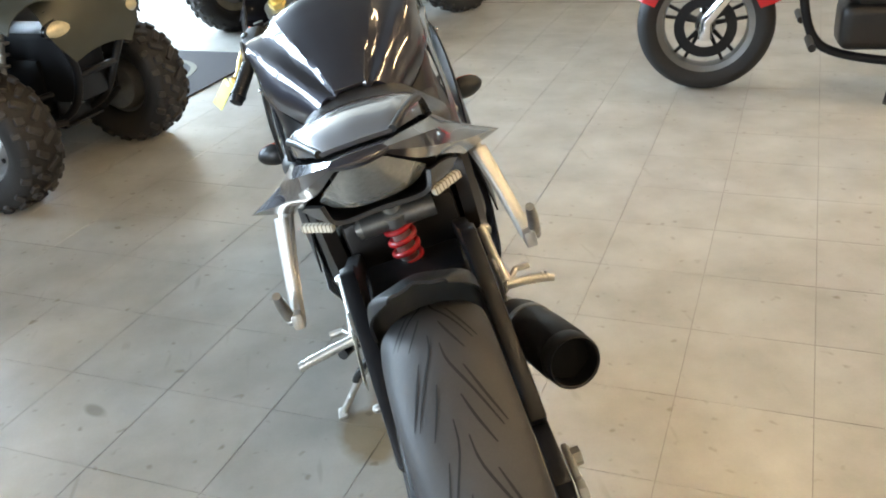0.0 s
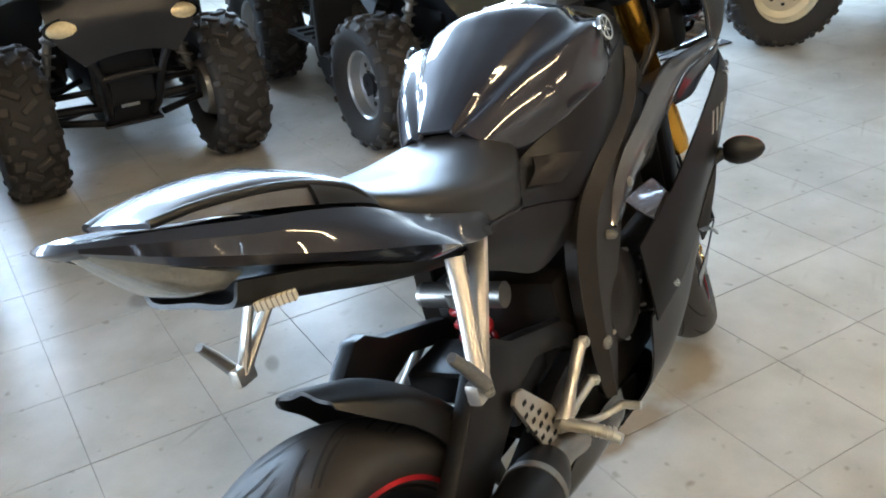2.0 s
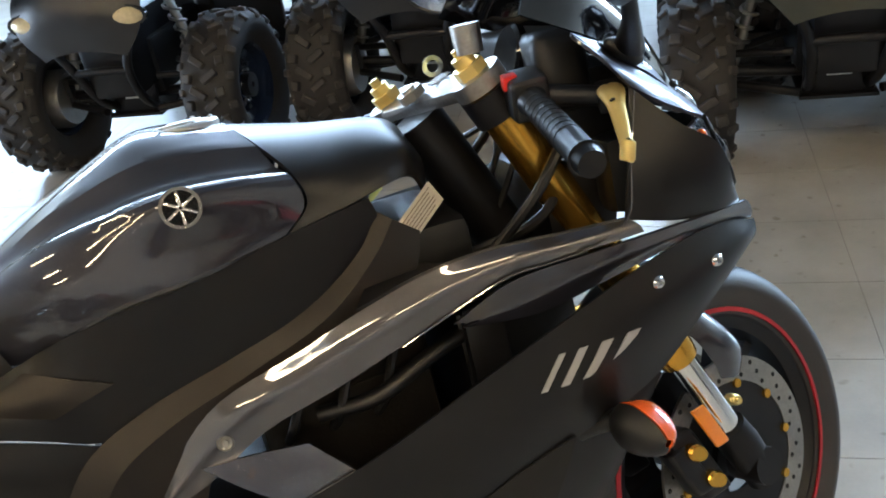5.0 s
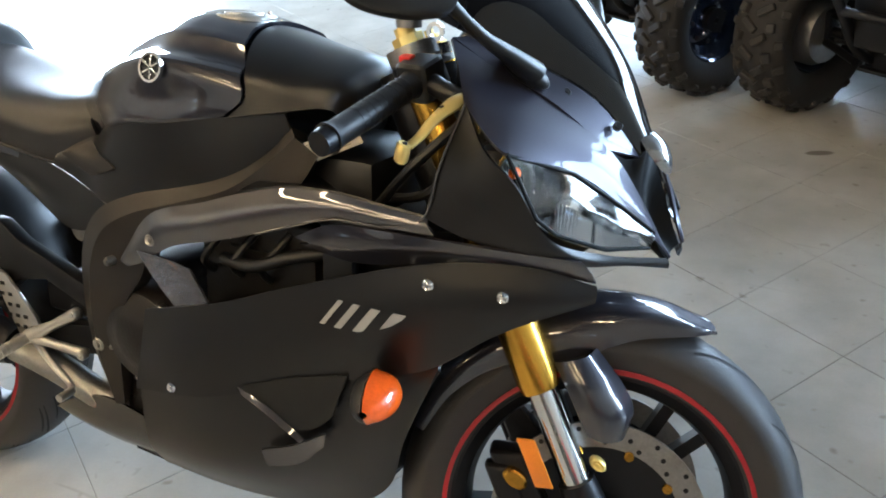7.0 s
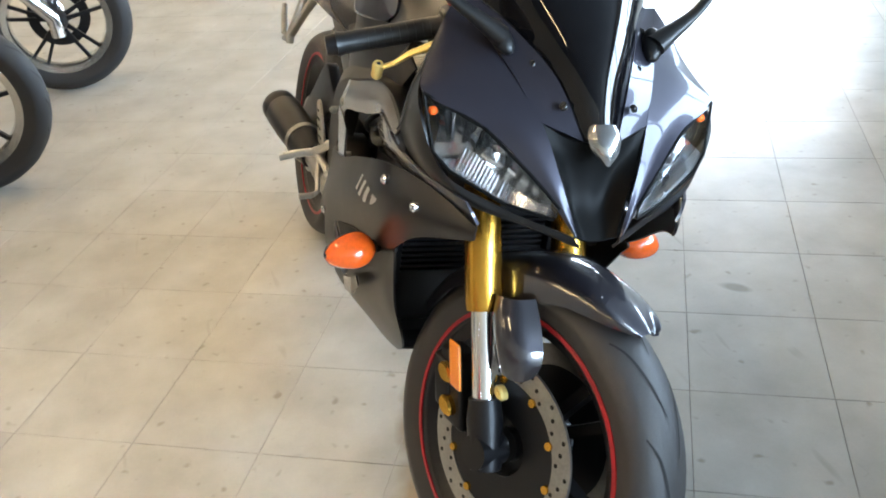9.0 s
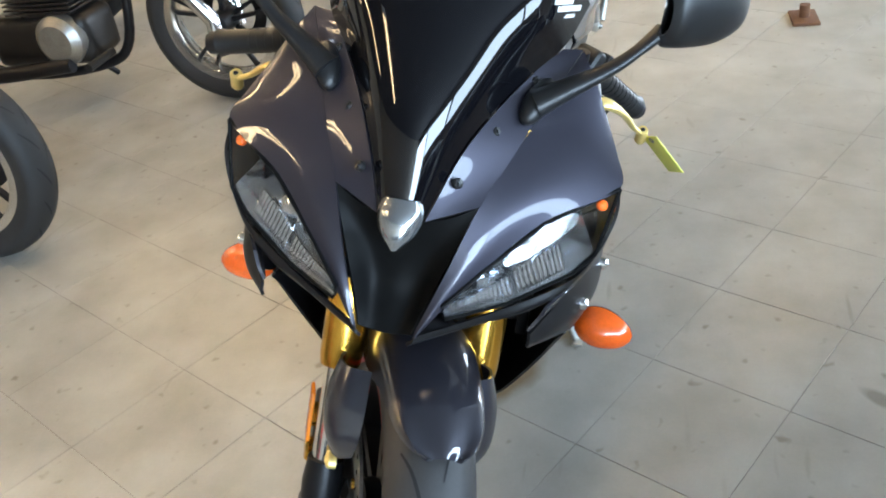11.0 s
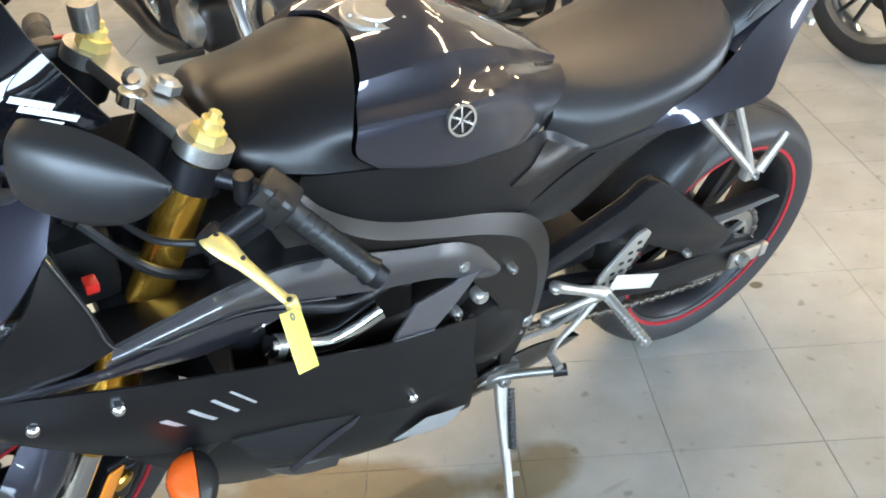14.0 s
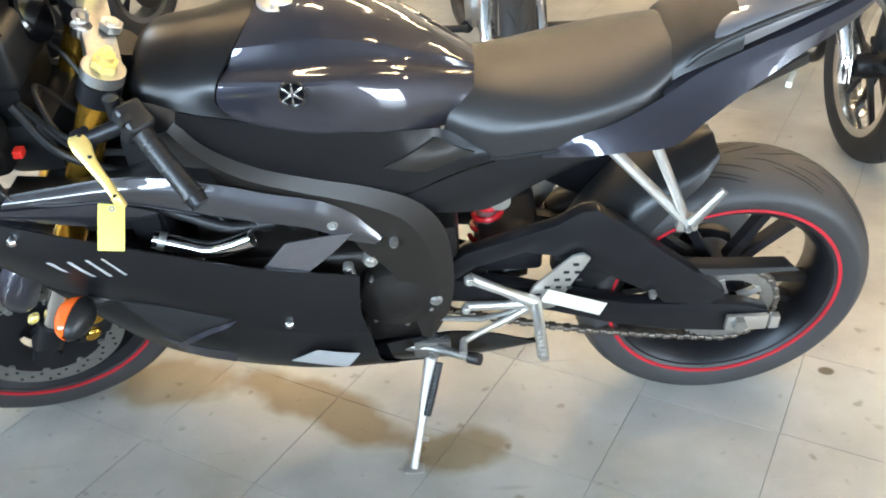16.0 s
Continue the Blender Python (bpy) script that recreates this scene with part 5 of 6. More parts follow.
    part("cable", tube([piv + Vector((.01, 0, .0)), piv + Vector((.06, -.05 * s, -.01)), (1.22, .06 * s, .90), (1.16, .03 * s, .80)], .0045, 8, 24), PLASTIC, bar)
on_bike("dash", joined(box(1.255, 0, .965, .07, .22, .10, .02, pose(0, 0, 0), seg=3), box(1.30, 0, .90, .12, .16, .12, .02)), PLASTIC, "black instrument cluster behind the screen")
on_bike("dash_face", moved(lathe([(.0001, .004), (.042, .004), (.046, .0), (.046, -.01)], 36, closed=False), Matrix.Translation((1.216, -.02, .985)) @ pose(0, 0, 0, 0, 0, 90) @ pose(0, 0, 0, 20, 0, 0)), GLOSS_BLACK, "round dark dial")
for q in ((1.32, .12, .83, .10, .06, .10), (1.32, -.12, .83, .10, .06, .10), (1.25, 0, .80, .10, .20, .10)):
    on_bike("nose_bracket", box(*q, .02), PLASTIC)
for k, (a, b, c) in enumerate((((1.24, .12, .90), (1.18, .15, .83), (1.10, .12, .76)), ((1.25, .08, .88), (1.17, .10, .80), (1.09, .09, .78)), ((1.24, -.12, .90), (1.18, -.14, .84), (1.10, -.11, .76)), ((1.26, -.08, .87), (1.19, -.11, .80), (1.09, -.08, .77)))):
    on_bike("wiring_loom", tube([a, b, c], .007, 8, 16), PLASTIC)
on_bike("wire_connector", box(1.245, .145, .83, .016, .02, .014, .003), RED_SWITCH)
# filler boxes, added so that no light passes between the fairing sides
on_bike("airbox", joined(box(.95, 0, .77, .30, .22, .12, .02), box(1.13, 0, .69, .16, .25, .12, .02)), PLASTIC, "black filler boxes added between the frame spars to stop light")
on_bike("steering_head", tube([(1.085, .0, .94), (1.19, .0, .71)], .038, 24), BLACK_METAL)
on_bike("lower_clamp", box(1.19, 0, .735, .10, .24, .035, .01, pose(0, 0, 0)), BLACK_METAL)

# labels
lab = [Vector(p) for p in ((1.060, -.075, .866), (1.076, -.077, .837), (1.007, -.132, .804), (.993, -.132, .834))]
lc = sum(lab, Vector()) / 4
ex = ((lab[0] - lab[3]) + (lab[1] - lab[2])).normalized()
ey = ((lab[0] - lab[1]) + (lab[3] - lab[2]))
ey = (ey - ex * ey.dot(ex)).normalized()
m = Matrix.Translation(lc + Vector((0, -.008, .012)) + Vector((.55, -.75, .35)) * .010) @ Matrix((ex, ex.cross(ey), ey)).transposed().to_4x4()
sticker = on_bike("warning_label", moved(box(0, 0, 0, .082, .0015, .030, .0004), m), PAPER, "cream warning label with tiny print")
part("print_lines", joined(*[moved(box(-.002 * (k % 2), sg * .0009, .010 - .004 * k, .070 - .008 * (k % 3), .0006, .0011, 0), m) for k in range(6) for sg in (1, -1)]), PRINT, sticker)
tg = Vector((1.066, .310, .803))
ta = Vector((.002, .053, -.050)).normalized()
tn = Vector((-.585, .723, .366))
tn = (tn - ta * tn.dot(ta)).normalized()
m = Matrix.Translation(tg) @ Matrix((ta.cross(tn), tn, -ta)).transposed().to_4x4()
tag = on_bike("key_tag", moved(box(0, 0, 0, .040, .0016, .070, .0006), m), YELLOW_TAG, "yellow paper tag hung on the clutch lever")
part("tag_eyelet", moved(lathe([(.002, -.0014), (.005, -.0014), (.005, .0014), (.002, .0014)], 14), m @ pose(0, 0, .028)), STEEL, tag)

# walls, ceiling and the glazed front behind the quads
H = 3.3
slab("wall_ahead", (U_LO - .2, U_LO), (V_LO, V_HI), -.12, H, WALL)
# the wall behind has a wide glazed entrance
DOOR_V, DOOR_H = (0.35, 2.75), 2.15
slab("wall_behind", (U_HI, U_HI + .2), (V_LO, DOOR_V[0]), -.12, H, WALL)
slab("wall_behind_far", (U_HI, U_HI + .2), (DOOR_V[1], V_HI), -.12, H, WALL)
slab("wall_behind_head", (U_HI, U_HI + .2), DOOR_V, DOOR_H, H, WALL)
slab("wall_back", (U_LO - .2, U_HI + .2), (V_LO - .2, V_LO), -.12, H, WALL)
slab("wall_glazed_sill", (U_LO - .2, U_HI + .2), (V_HI, V_HI + .2), -.12, 0.45, WALL)
slab("wall_glazed_head", (U_LO - .2, U_HI + .2), (V_HI, V_HI + .2), 2.75, H, WALL)
for ob in bpy.data.objects:
    if ob.name.startswith("wall_"):
        tagged(ob, "plain beige painted wall", "wall", kind="structure")
tagged(slab("ceiling", (U_LO - .2, U_HI + .2), (V_LO - .2, V_HI + .2), H, H + .2, CEIL), "dark painted ceiling", "ceiling", kind="structure")
tagged(slab("baseboard", (U_LO, U_LO + .012), (V_LO, V_HI), -.002, .10, DARK_BASE), "dark rubber cove base along the wall", "baseboard", kind="structure")
STEPS = [U_LO - .2 + (U_HI - U_LO + .4) * k / 6 for k in range(7)]
for k in range(7):
    tagged(slab("wall_pier", (STEPS[k] - .07, STEPS[k] + .07), (V_HI + .02, V_HI + .18), .45, 2.75, DARK_BASE), "dark window post", "post", kind="structure")
PANE = material("window glass", (0.95, 0.97, 0.98), 0.02, glass=True)
for k in range(6):
    low, high = (.45 if k < 1 else 1.45), 2.75          # behind the row of quads the glass starts above a half wall, added to cut glare
    if k >= 1:
        half = slab("wall_half_%d" % k, (STEPS[k] + .07, STEPS[k + 1] - .07), (V_HI + .01, V_HI + .17), .45, 1.45, WALL)
        tagged(half, "beige half wall added under the shop window to cut floor glare", "wall", kind="structure")
    w = slab("window_%d" % (k + 1), (STEPS[k] + .07, STEPS[k + 1] - .07), (V_HI + .095, V_HI + .105), low, high, PANE)
    w.visible_shadow = False
    tagged(w, "tall clear shop window pane", "window", kind="structure")
    window_light((STEPS[k] + STEPS[k + 1]) / 2, V_HI - .03, (low + high) / 2, STEPS[k + 1] - STEPS[k] - .14, high - low, WIN_W * (1.55, .62, .48, .48, .45, .40)[k], (0.58, 0.78, 1.0), GRID)

# glazed entrance: two leaves of clear glass in dark frames
middle = sum(DOOR_V) / 2
for k, (v0, v1) in enumerate(((DOOR_V[0], middle), (middle, DOOR_V[1]))):
    door = tagged(slab("door_%d" % (k + 1), (U_HI + .09, U_HI + .11), (v0 + .06, v1 - .06), .10, DOOR_H - .06, PANE), "closed glazed shop entrance door in a dark frame", "door", kind="structure")
    door.visible_shadow = False
    for name, vv, z0, z1 in (("door_stile", (v0, v0 + .06), 0, DOOR_H), ("door_stile", (v1 - .06, v1), 0, DOOR_H), ("door_rail", (v0 + .06, v1 - .06), 0, .10), ("door_rail", (v0 + .06, v1 - .06), DOOR_H - .06, DOOR_H)):
        bar = slab(name, (U_HI + .07, U_HI + .13), vv, z0, z1, DARK_BASE)
        bar.parent = door
window_light(U_HI - .03, middle, (DOOR_H + .1) / 2, DOOR_V[1] - DOOR_V[0] - .1, DOOR_H - .1, DOOR_W, (0.70, 0.84, 1.0), GRID + 90)

# ceiling strip lights
TUBE = material("fluorescent tube", (1, 1, 1), 0.4, emit=((1.0, 0.74, 0.42), LAMP_E))
FIXTURE = material("white lamp housing", (0.75, 0.74, 0.70), 0.4, spots=0.05)


def strip_light(u, v):
    root = new("strip_light")
    root.matrix_world = Matrix.Translation(room(u, v, H)) @ pose(0, 0, 0, 0, 0, math.degrees(math.atan2(U.y, U.x)))
    tagged(root, "white twin-tube ceiling strip light, lit warm", "ceiling light", group="ceiling lights")
    part("housing", joined(box(0, 0, -.02, 1.24, .16, .04, .006), box(.6, 0, -.06, .03, .14, .05, .004), box(-.6, 0, -.06, .03, .14, .05, .004)), FIXTURE, root)
    for s in (-.045, .045):
        part("tube", tube([(-.58, s, -.065), (.58, s, -.065)], .014, 12), TUBE, root, "lit fluorescent tube")
    return root


first = strip_light(*LAMPS[0])
for u, v in LAMPS[1:]:
    copy_thing(first, Matrix.Translation(room(u, v, H)) @ pose(0, 0, 0, 0, 0, math.degrees(math.atan2(U.y, U.x))))

# entrance mat
MAT = material("ribbed grey mat", (0.045, 0.040, 0.042), 0.85, grain=0.3, grain_scale=120, spots=0.2, spot_scale=3, bump=0.6)
MAT_RING = material("faded mat print", (0.20, 0.19, 0.15), 0.85, grain=0.3, grain_scale=120)
mu, mv = -.866 * 4.2 + .5 * .5, .5 * 4.2 + .866 * .5
entry = tagged(slab("entrance_mat", (mu, mu + 1.05), (mv, mv + 1.7), .0005, .009, MAT), "dark grey ribbed entrance mat with a faded round print", "mat")
ringm = lathe([(.30, .0095), (.335, .0095), (.335, .0105), (.30, .0105)], 48)
ringm.transform(Matrix.Translation(room(mu + .52, mv + .55, .0)) @ pose(0, 0, 0, 90, 0, 0) @ Matrix.Translation((0, 0, 0)))
part("mat_ring", ringm, MAT_RING, entry)


# ---------------------------------------------------------------- quad bikes
KNOB = material("muddy knobbly tyre", (0.020, 0.018, 0.017), 0.7, grain=0.3, grain_scale=80, spots=0.5, spot_scale=10, bump=0.3)
KNOB_TOP = material("scuffed tread block", (0.034, 0.029, 0.026), 0.6, grain=0.3, grain_scale=80, spots=0.4, spot_scale=10)
RIM_STEEL = material("stamped steel rim", (0.42, 0.42, 0.42), 0.35, 0.8, grain=0.15, spots=0.25, spot_scale=12)
BLUE_RIM = material("glossy dark blue rim", (0.02, 0.035, 0.08), 0.15, 0.4, coat=1.0)
QUAD_BLACK = material("black quad plastic", (0.014, 0.014, 0.016), 0.345, 0.0, spots=0.3, spot_scale=5)


def atv_tyre(R, half):
    return [(R - .10, -half * .82), (R - .055, -half * 1.0), (R - .018, -half * .93), (R - .004, -half * .72), (R, -half * .3), (R, half * .3), (R - .004, half * .72), (R - .018, half * .93), (R - .055, half * 1.0),
            (R - .10, half * .82), (R - .125, half * .6), (R - .125, -half * .6)]


def atv_wheel(quad, x, y, R, half, s, rim_mat):
    m = Matrix.Translation((x, y, R))
    w = part("wheel", moved(lathe([(.012, -.05), (.045, -.05), (.045, .06), (.012, .06)], 24), m), BLACK_METAL, quad)
    part("tyre", moved(lathe(atv_tyre(R, half), 56, smooth=50), m), KNOB, w, "knobbly black off-road tyre")
    blocks, n = [], 17
    dice = random.Random(5)
    for k in range(n):
        for yy, w_, l_, off, turn in ((.22, .060, .026, 0, 34), (-.22, .060, .026, .5, -34), (.58, .034, .034, .45, 10), (-.58, .034, .034, .95, -10), (.86, .036, .026, 0, 4), (-.86, .036, .026, .5, -4)):
            a = 360 / n * (k + off + dice.uniform(-.06, .06))
            rr = R if abs(yy) < .7 else R - .018
            tilt = 0 if abs(yy) < .5 else (-14 if abs(yy) < .7 else -44) * (1 if yy > 0 else -1)
            blocks.append(box(0, 0, 0, l_, w_ * dice.uniform(.85, 1.1), .024, .004, m @ pose(0, 0, 0, 0, a, 0) @ pose(0, yy * half, rr) @ pose(0, 0, 0, tilt, 0, turn), seg=1))
    part("tread_block", joined(*blocks), KNOB_TOP, w)["kind"] = "stuff"
    rim = lathe([(R - .112, half * .62 * s), (R - .120, half * .70 * s), (R - .128, half * .62 * s), (R - .135, half * .25 * s), (R - .165, half * .12 * s), (R - .19, half * .22 * s), (.05, half * .30 * s), (.012, half * .30 * s),
                 (.012, half * .24 * s), (.05, half * .24 * s), (R - .19, half * .15 * s), (R - .16, half * .02 * s), (R - .125, -half * .5 * s)], 44, closed=False, smooth=30)
    ring = part("rim", moved(rim, m), rim_mat, w, "pressed steel rim")
    for a in np.linspace(.4, .4 + 2 * math.pi, 5)[:-1]:
        part("lug_nut", bolt((x + .055 * math.cos(a), y + half * .31 * s, R + .055 * math.sin(a)), (0, s, 0), .011, .012), CHROME, ring)
    for a in np.linspace(0, 2 * math.pi, 9)[:-1]:
        part("rim_slot", bolt((x + .085 * math.cos(a), y + half * .245 * s, R + .085 * math.sin(a)), (0, s, 0), .010, .002), GROOVE, ring)
    part("hub_cap", moved(lathe([(.0001, half * .45 * s), (.022, half * .44 * s), (.028, half * .30 * s)], 20, closed=False), m), BLACK_METAL, ring)
    part("brake_drum", moved(lathe([(.012, -half * .95 * s), (.10, -half * .9 * s), (.115, -half * .6 * s), (.115, half * .05 * s), (.012, half * .05 * s)], 32), m), STEEL, w, "dull inner brake drum")
    return w


def quad_bike(m, label, rim_mat, lamp_mat, body_mat, track=.40, R=.29, half=.105):
    """Front axle at the origin, nose towards +x."""
    q = new("quad_bike")
    q.matrix_world = m
    tagged(q, label, "quad bike", group="quad bikes in a row")
    for s in (1, -1):
        atv_wheel(q, 0, s * track, R, half, s, rim_mat)
        atv_wheel(q, -1.22, s * (track - .01), R, half * 1.12, s, rim_mat)
        part("wishbone", joined(tube([(.10, s * .11, .24), (.02, s * (track - .10), .25)], .014, 10), tube([(-.12, s * .11, .24), (-.01, s * (track - .10), .25)], .014, 10),
                                tube([(.08, s * .13, .36), (.01, s * (track - .10), .34)], .012, 10), tube([(-.10, s * .13, .36), (-.01, s * (track - .10), .34)], .012, 10),
                                box(0, s * (track - .09), .295, .06, .05, .12, .01)), BLACK_METAL, q, "black suspension arms")
        sp = [(-.02 + .026 * math.cos(k * .7) * 1, s * (.20 + .09 * k / 70) + .026 * math.sin(k * .7), .62 - .32 * k / 70) for k in range(71)]
        part("shock", joined(tube([(-.02, s * .20, .64), (-.02, s * .29, .29)], .016, 12), tube(sp, .006, 6)), STEEL, q, "coil-over shock")
        part("driveshaft", tube([(0, s * .06, .27), (0, s * (track - .06), .285)], .018, 10), BLACK_METAL, q)
        # flared mudguards
        fr = [[(x * .34 - .05, s * (.20), .80 - .06 * x * x), (x * .36 - .05, s * (track - .06), .84 - .08 * x * x), (x * .37 - .05, s * (track + .06), .81 - .09 * x * x), (x * .37 - .05, s * (track + .09), .77 - .09 * x * x)] for x in (-1, -.5, 0, .5, 1)]
        part("front_mudguard", skin(fr, 18, 16, .006), body_mat, q, "flared plastic mudguard")
        rr = [[(x * .40 - 1.22, s * .20, .70 - .10 * x * x), (x * .42 - 1.22, s * (track - .06), .73 - .13 * x * x), (x * .45 - 1.22, s * (track + .10), .69 - .16 * x * x), (x * .45 - 1.22, s * (track + .13), .63 - .16 * x * x)] for x in (-1, -.5, 0, .5, 1)]
        part("rear_mudguard", skin(rr, 18, 16, .006), body_mat, q)
        part("footwell", joined(box(-.62, s * .32, .30, .50, .20, .02, .006), *[box(-.62 + .08 * k, s * .32, .315, .02, .18, .015, .003, seg=1) for k in range(-2, 3)]), QUAD_BLACK, q)
        # guards added to darken the gap: they cover the bright floor behind
        part("splash_guard", joined(box(-.42, s * .30, .50, .025, .34, .44, .02, seg=2), box(-.36, s * .30, .29, .14, .30, .02, .008)), QUAD_BLACK, q, "black splash guard added behind the front wheel to hide bright floor")
        lamp = part("headlight", egg((.245, s * .165, .63), .035, .098, .038), lamp_mat, q, "long clear headlight")
        part("headlight_rim", moved(lathe([(.092, -.006), (.104, -.006), (.104, .01), (.092, .01)], 32), Matrix.Translation((.25, s * .165, .63)) @ Matrix.Diagonal((1, 1, .42, 1)) @ pose(0, 0, 0, 0, 0, 90)), GLOSS_BLACK, lamp)
        part("grip", tube([(-.28, s * .16, .98), (-.32, s * .34, .99), (-.36, s * .42, .98)], [.011, .012, .017], 12, 12), PLASTIC, q)
    nose = [both(h) for h in ([(.27, .16, .50), (.28, .10, .52), (.28, 0, .53)], [(.26, .24, .60), (.28, .14, .66), (.29, 0, .67)], [(.20, .25, .72), (.18, .14, .80), (.17, 0, .81)], [(-.20, .18, .78), (-.20, .12, .88), (-.20, 0, .90)], [(-.36, .14, .80), (-.36, .10, .92), (-.36, 0, .94)])]
    part("nose", skin(nose, 21, 24, .006), body_mat, q, "dark plastic front bodywork")
    part("rack", joined(*[tube([(.32 - .11 * k, -.34, .84), (.32 - .11 * k, .34, .84)], .010, 8) for k in range(5)], *[tube([(.36, y, .835), (-.16, y, .835)], .010, 8) for y in (-.34, 0, .34)]), BLACK_METAL, q, "black tubular front rack")
    part("bumper", joined(tube([(.22, -.22, .70), (.23, -.17, .57), (.21, -.11, .44), (.14, -.09, .30), (.02, -.08, .22)], .016, 12, 24), tube([(.22, .22, .70), (.23, .17, .57), (.21, .11, .44), (.14, .09, .30), (.02, .08, .22)], .016, 12, 24),
                          tube([(.208, -.115, .43), (.215, 0, .435), (.208, .115, .43)], .014, 12, 12), tube([(.225, -.155, .54), (.235, 0, .55), (.225, .155, .54)], .014, 12, 12)), BLACK_METAL, q, "black tubular bumper")
    part("skid_plate", joined(box(-.02, 0, .215, .22, .22, .012, .004, pose(0, 0, 0)), box(.06, 0, .28, .012, .20, .13, .004)), BLACK_METAL, q, "black front skid plate")
    part("skid_slot", box(.0675, 0, .285, .003, .07, .022, .001), WHITE, q)
    part("chassis", joined(box(-.62, 0, .38, 1.3, .24, .22, .03), box(-.05, 0, .45, .45, .20, .28, .03), box(-1.2, 0, .34, .2, .3, .14, .03)), BLACK_METAL, q)
    part("engine", joined(box(-.62, 0, .48, .42, .34, .30, .04, seg=3), box(-.55, .14, .42, .3, .10, .22, .03, seg=3)), ENGINE, q)
    part("seat", skin([both(h) for h in ([(-.40, .12, .80), (-.40, .09, .86), (-.40, 0, .87)], [(-.62, .17, .78), (-.62, .13, .84), (-.62, 0, .85)], [(-1.0, .18, .80), (-1.0, .14, .87), (-1.0, 0, .88)], [(-1.35, .15, .82), (-1.36, .11, .87), (-1.36, 0, .88)])], 19, 18, .03), VINYL, q)
    part("handlebar", tube([(-.36, -.40, .98), (-.30, -.18, .97), (-.26, 0, .93), (-.30, .18, .97), (-.36, .40, .98)], .012, 12, 30), BLACK_METAL, q)
    return q


NOSE = math.degrees(math.atan2(-V.y, -V.x))        # quads point at the aisle


def quad_at(mx, my, turn=0):
    return pose(mx, my, 0, 0, 0, NOSE + turn)


quad_bike(quad_at(2.64, 1.275, 0), "olive black quad bike with knobbly tyres and steel rims", RIM_STEEL, LAMP_GLASS, CAMO, track=.40, R=.255)
quad_bike(quad_at(1.70, 2.25, 0), "black quad bike with knobbly tyres, parked in a row", BLUE_RIM, LAMP_GLASS, QUAD_BLACK, track=.385, R=.27)
quad_bike(quad_at(.655, 2.71, 0), "black quad bike with glossy dark rims and big tyres", BLUE_RIM, LAMP_GLASS, QUAD_BLACK, track=.40, R=.27)
quad_bike(quad_at(3.75, 2.75, 180), "black quad bike parked behind the row", RIM_STEEL, LAMP_GLASS, QUAD_BLACK, track=.42)


# ---------------------------------------------------------------- cruisers on the other side
RIM_CHROME = material("polished rim edge", (0.72, 0.70, 0.66), 0.16, 0.95, spots=0.15, spot_scale=20)
CREAM_RIM = material("cream painted rim", (0.62, 0.58, 0.45), 0.35, 0.2, spots=0.15, spot_scale=12)
RIM_DULL = material("dull alloy rim", (0.20, 0.20, 0.20), 0.3, 0.9, spots=0.2)


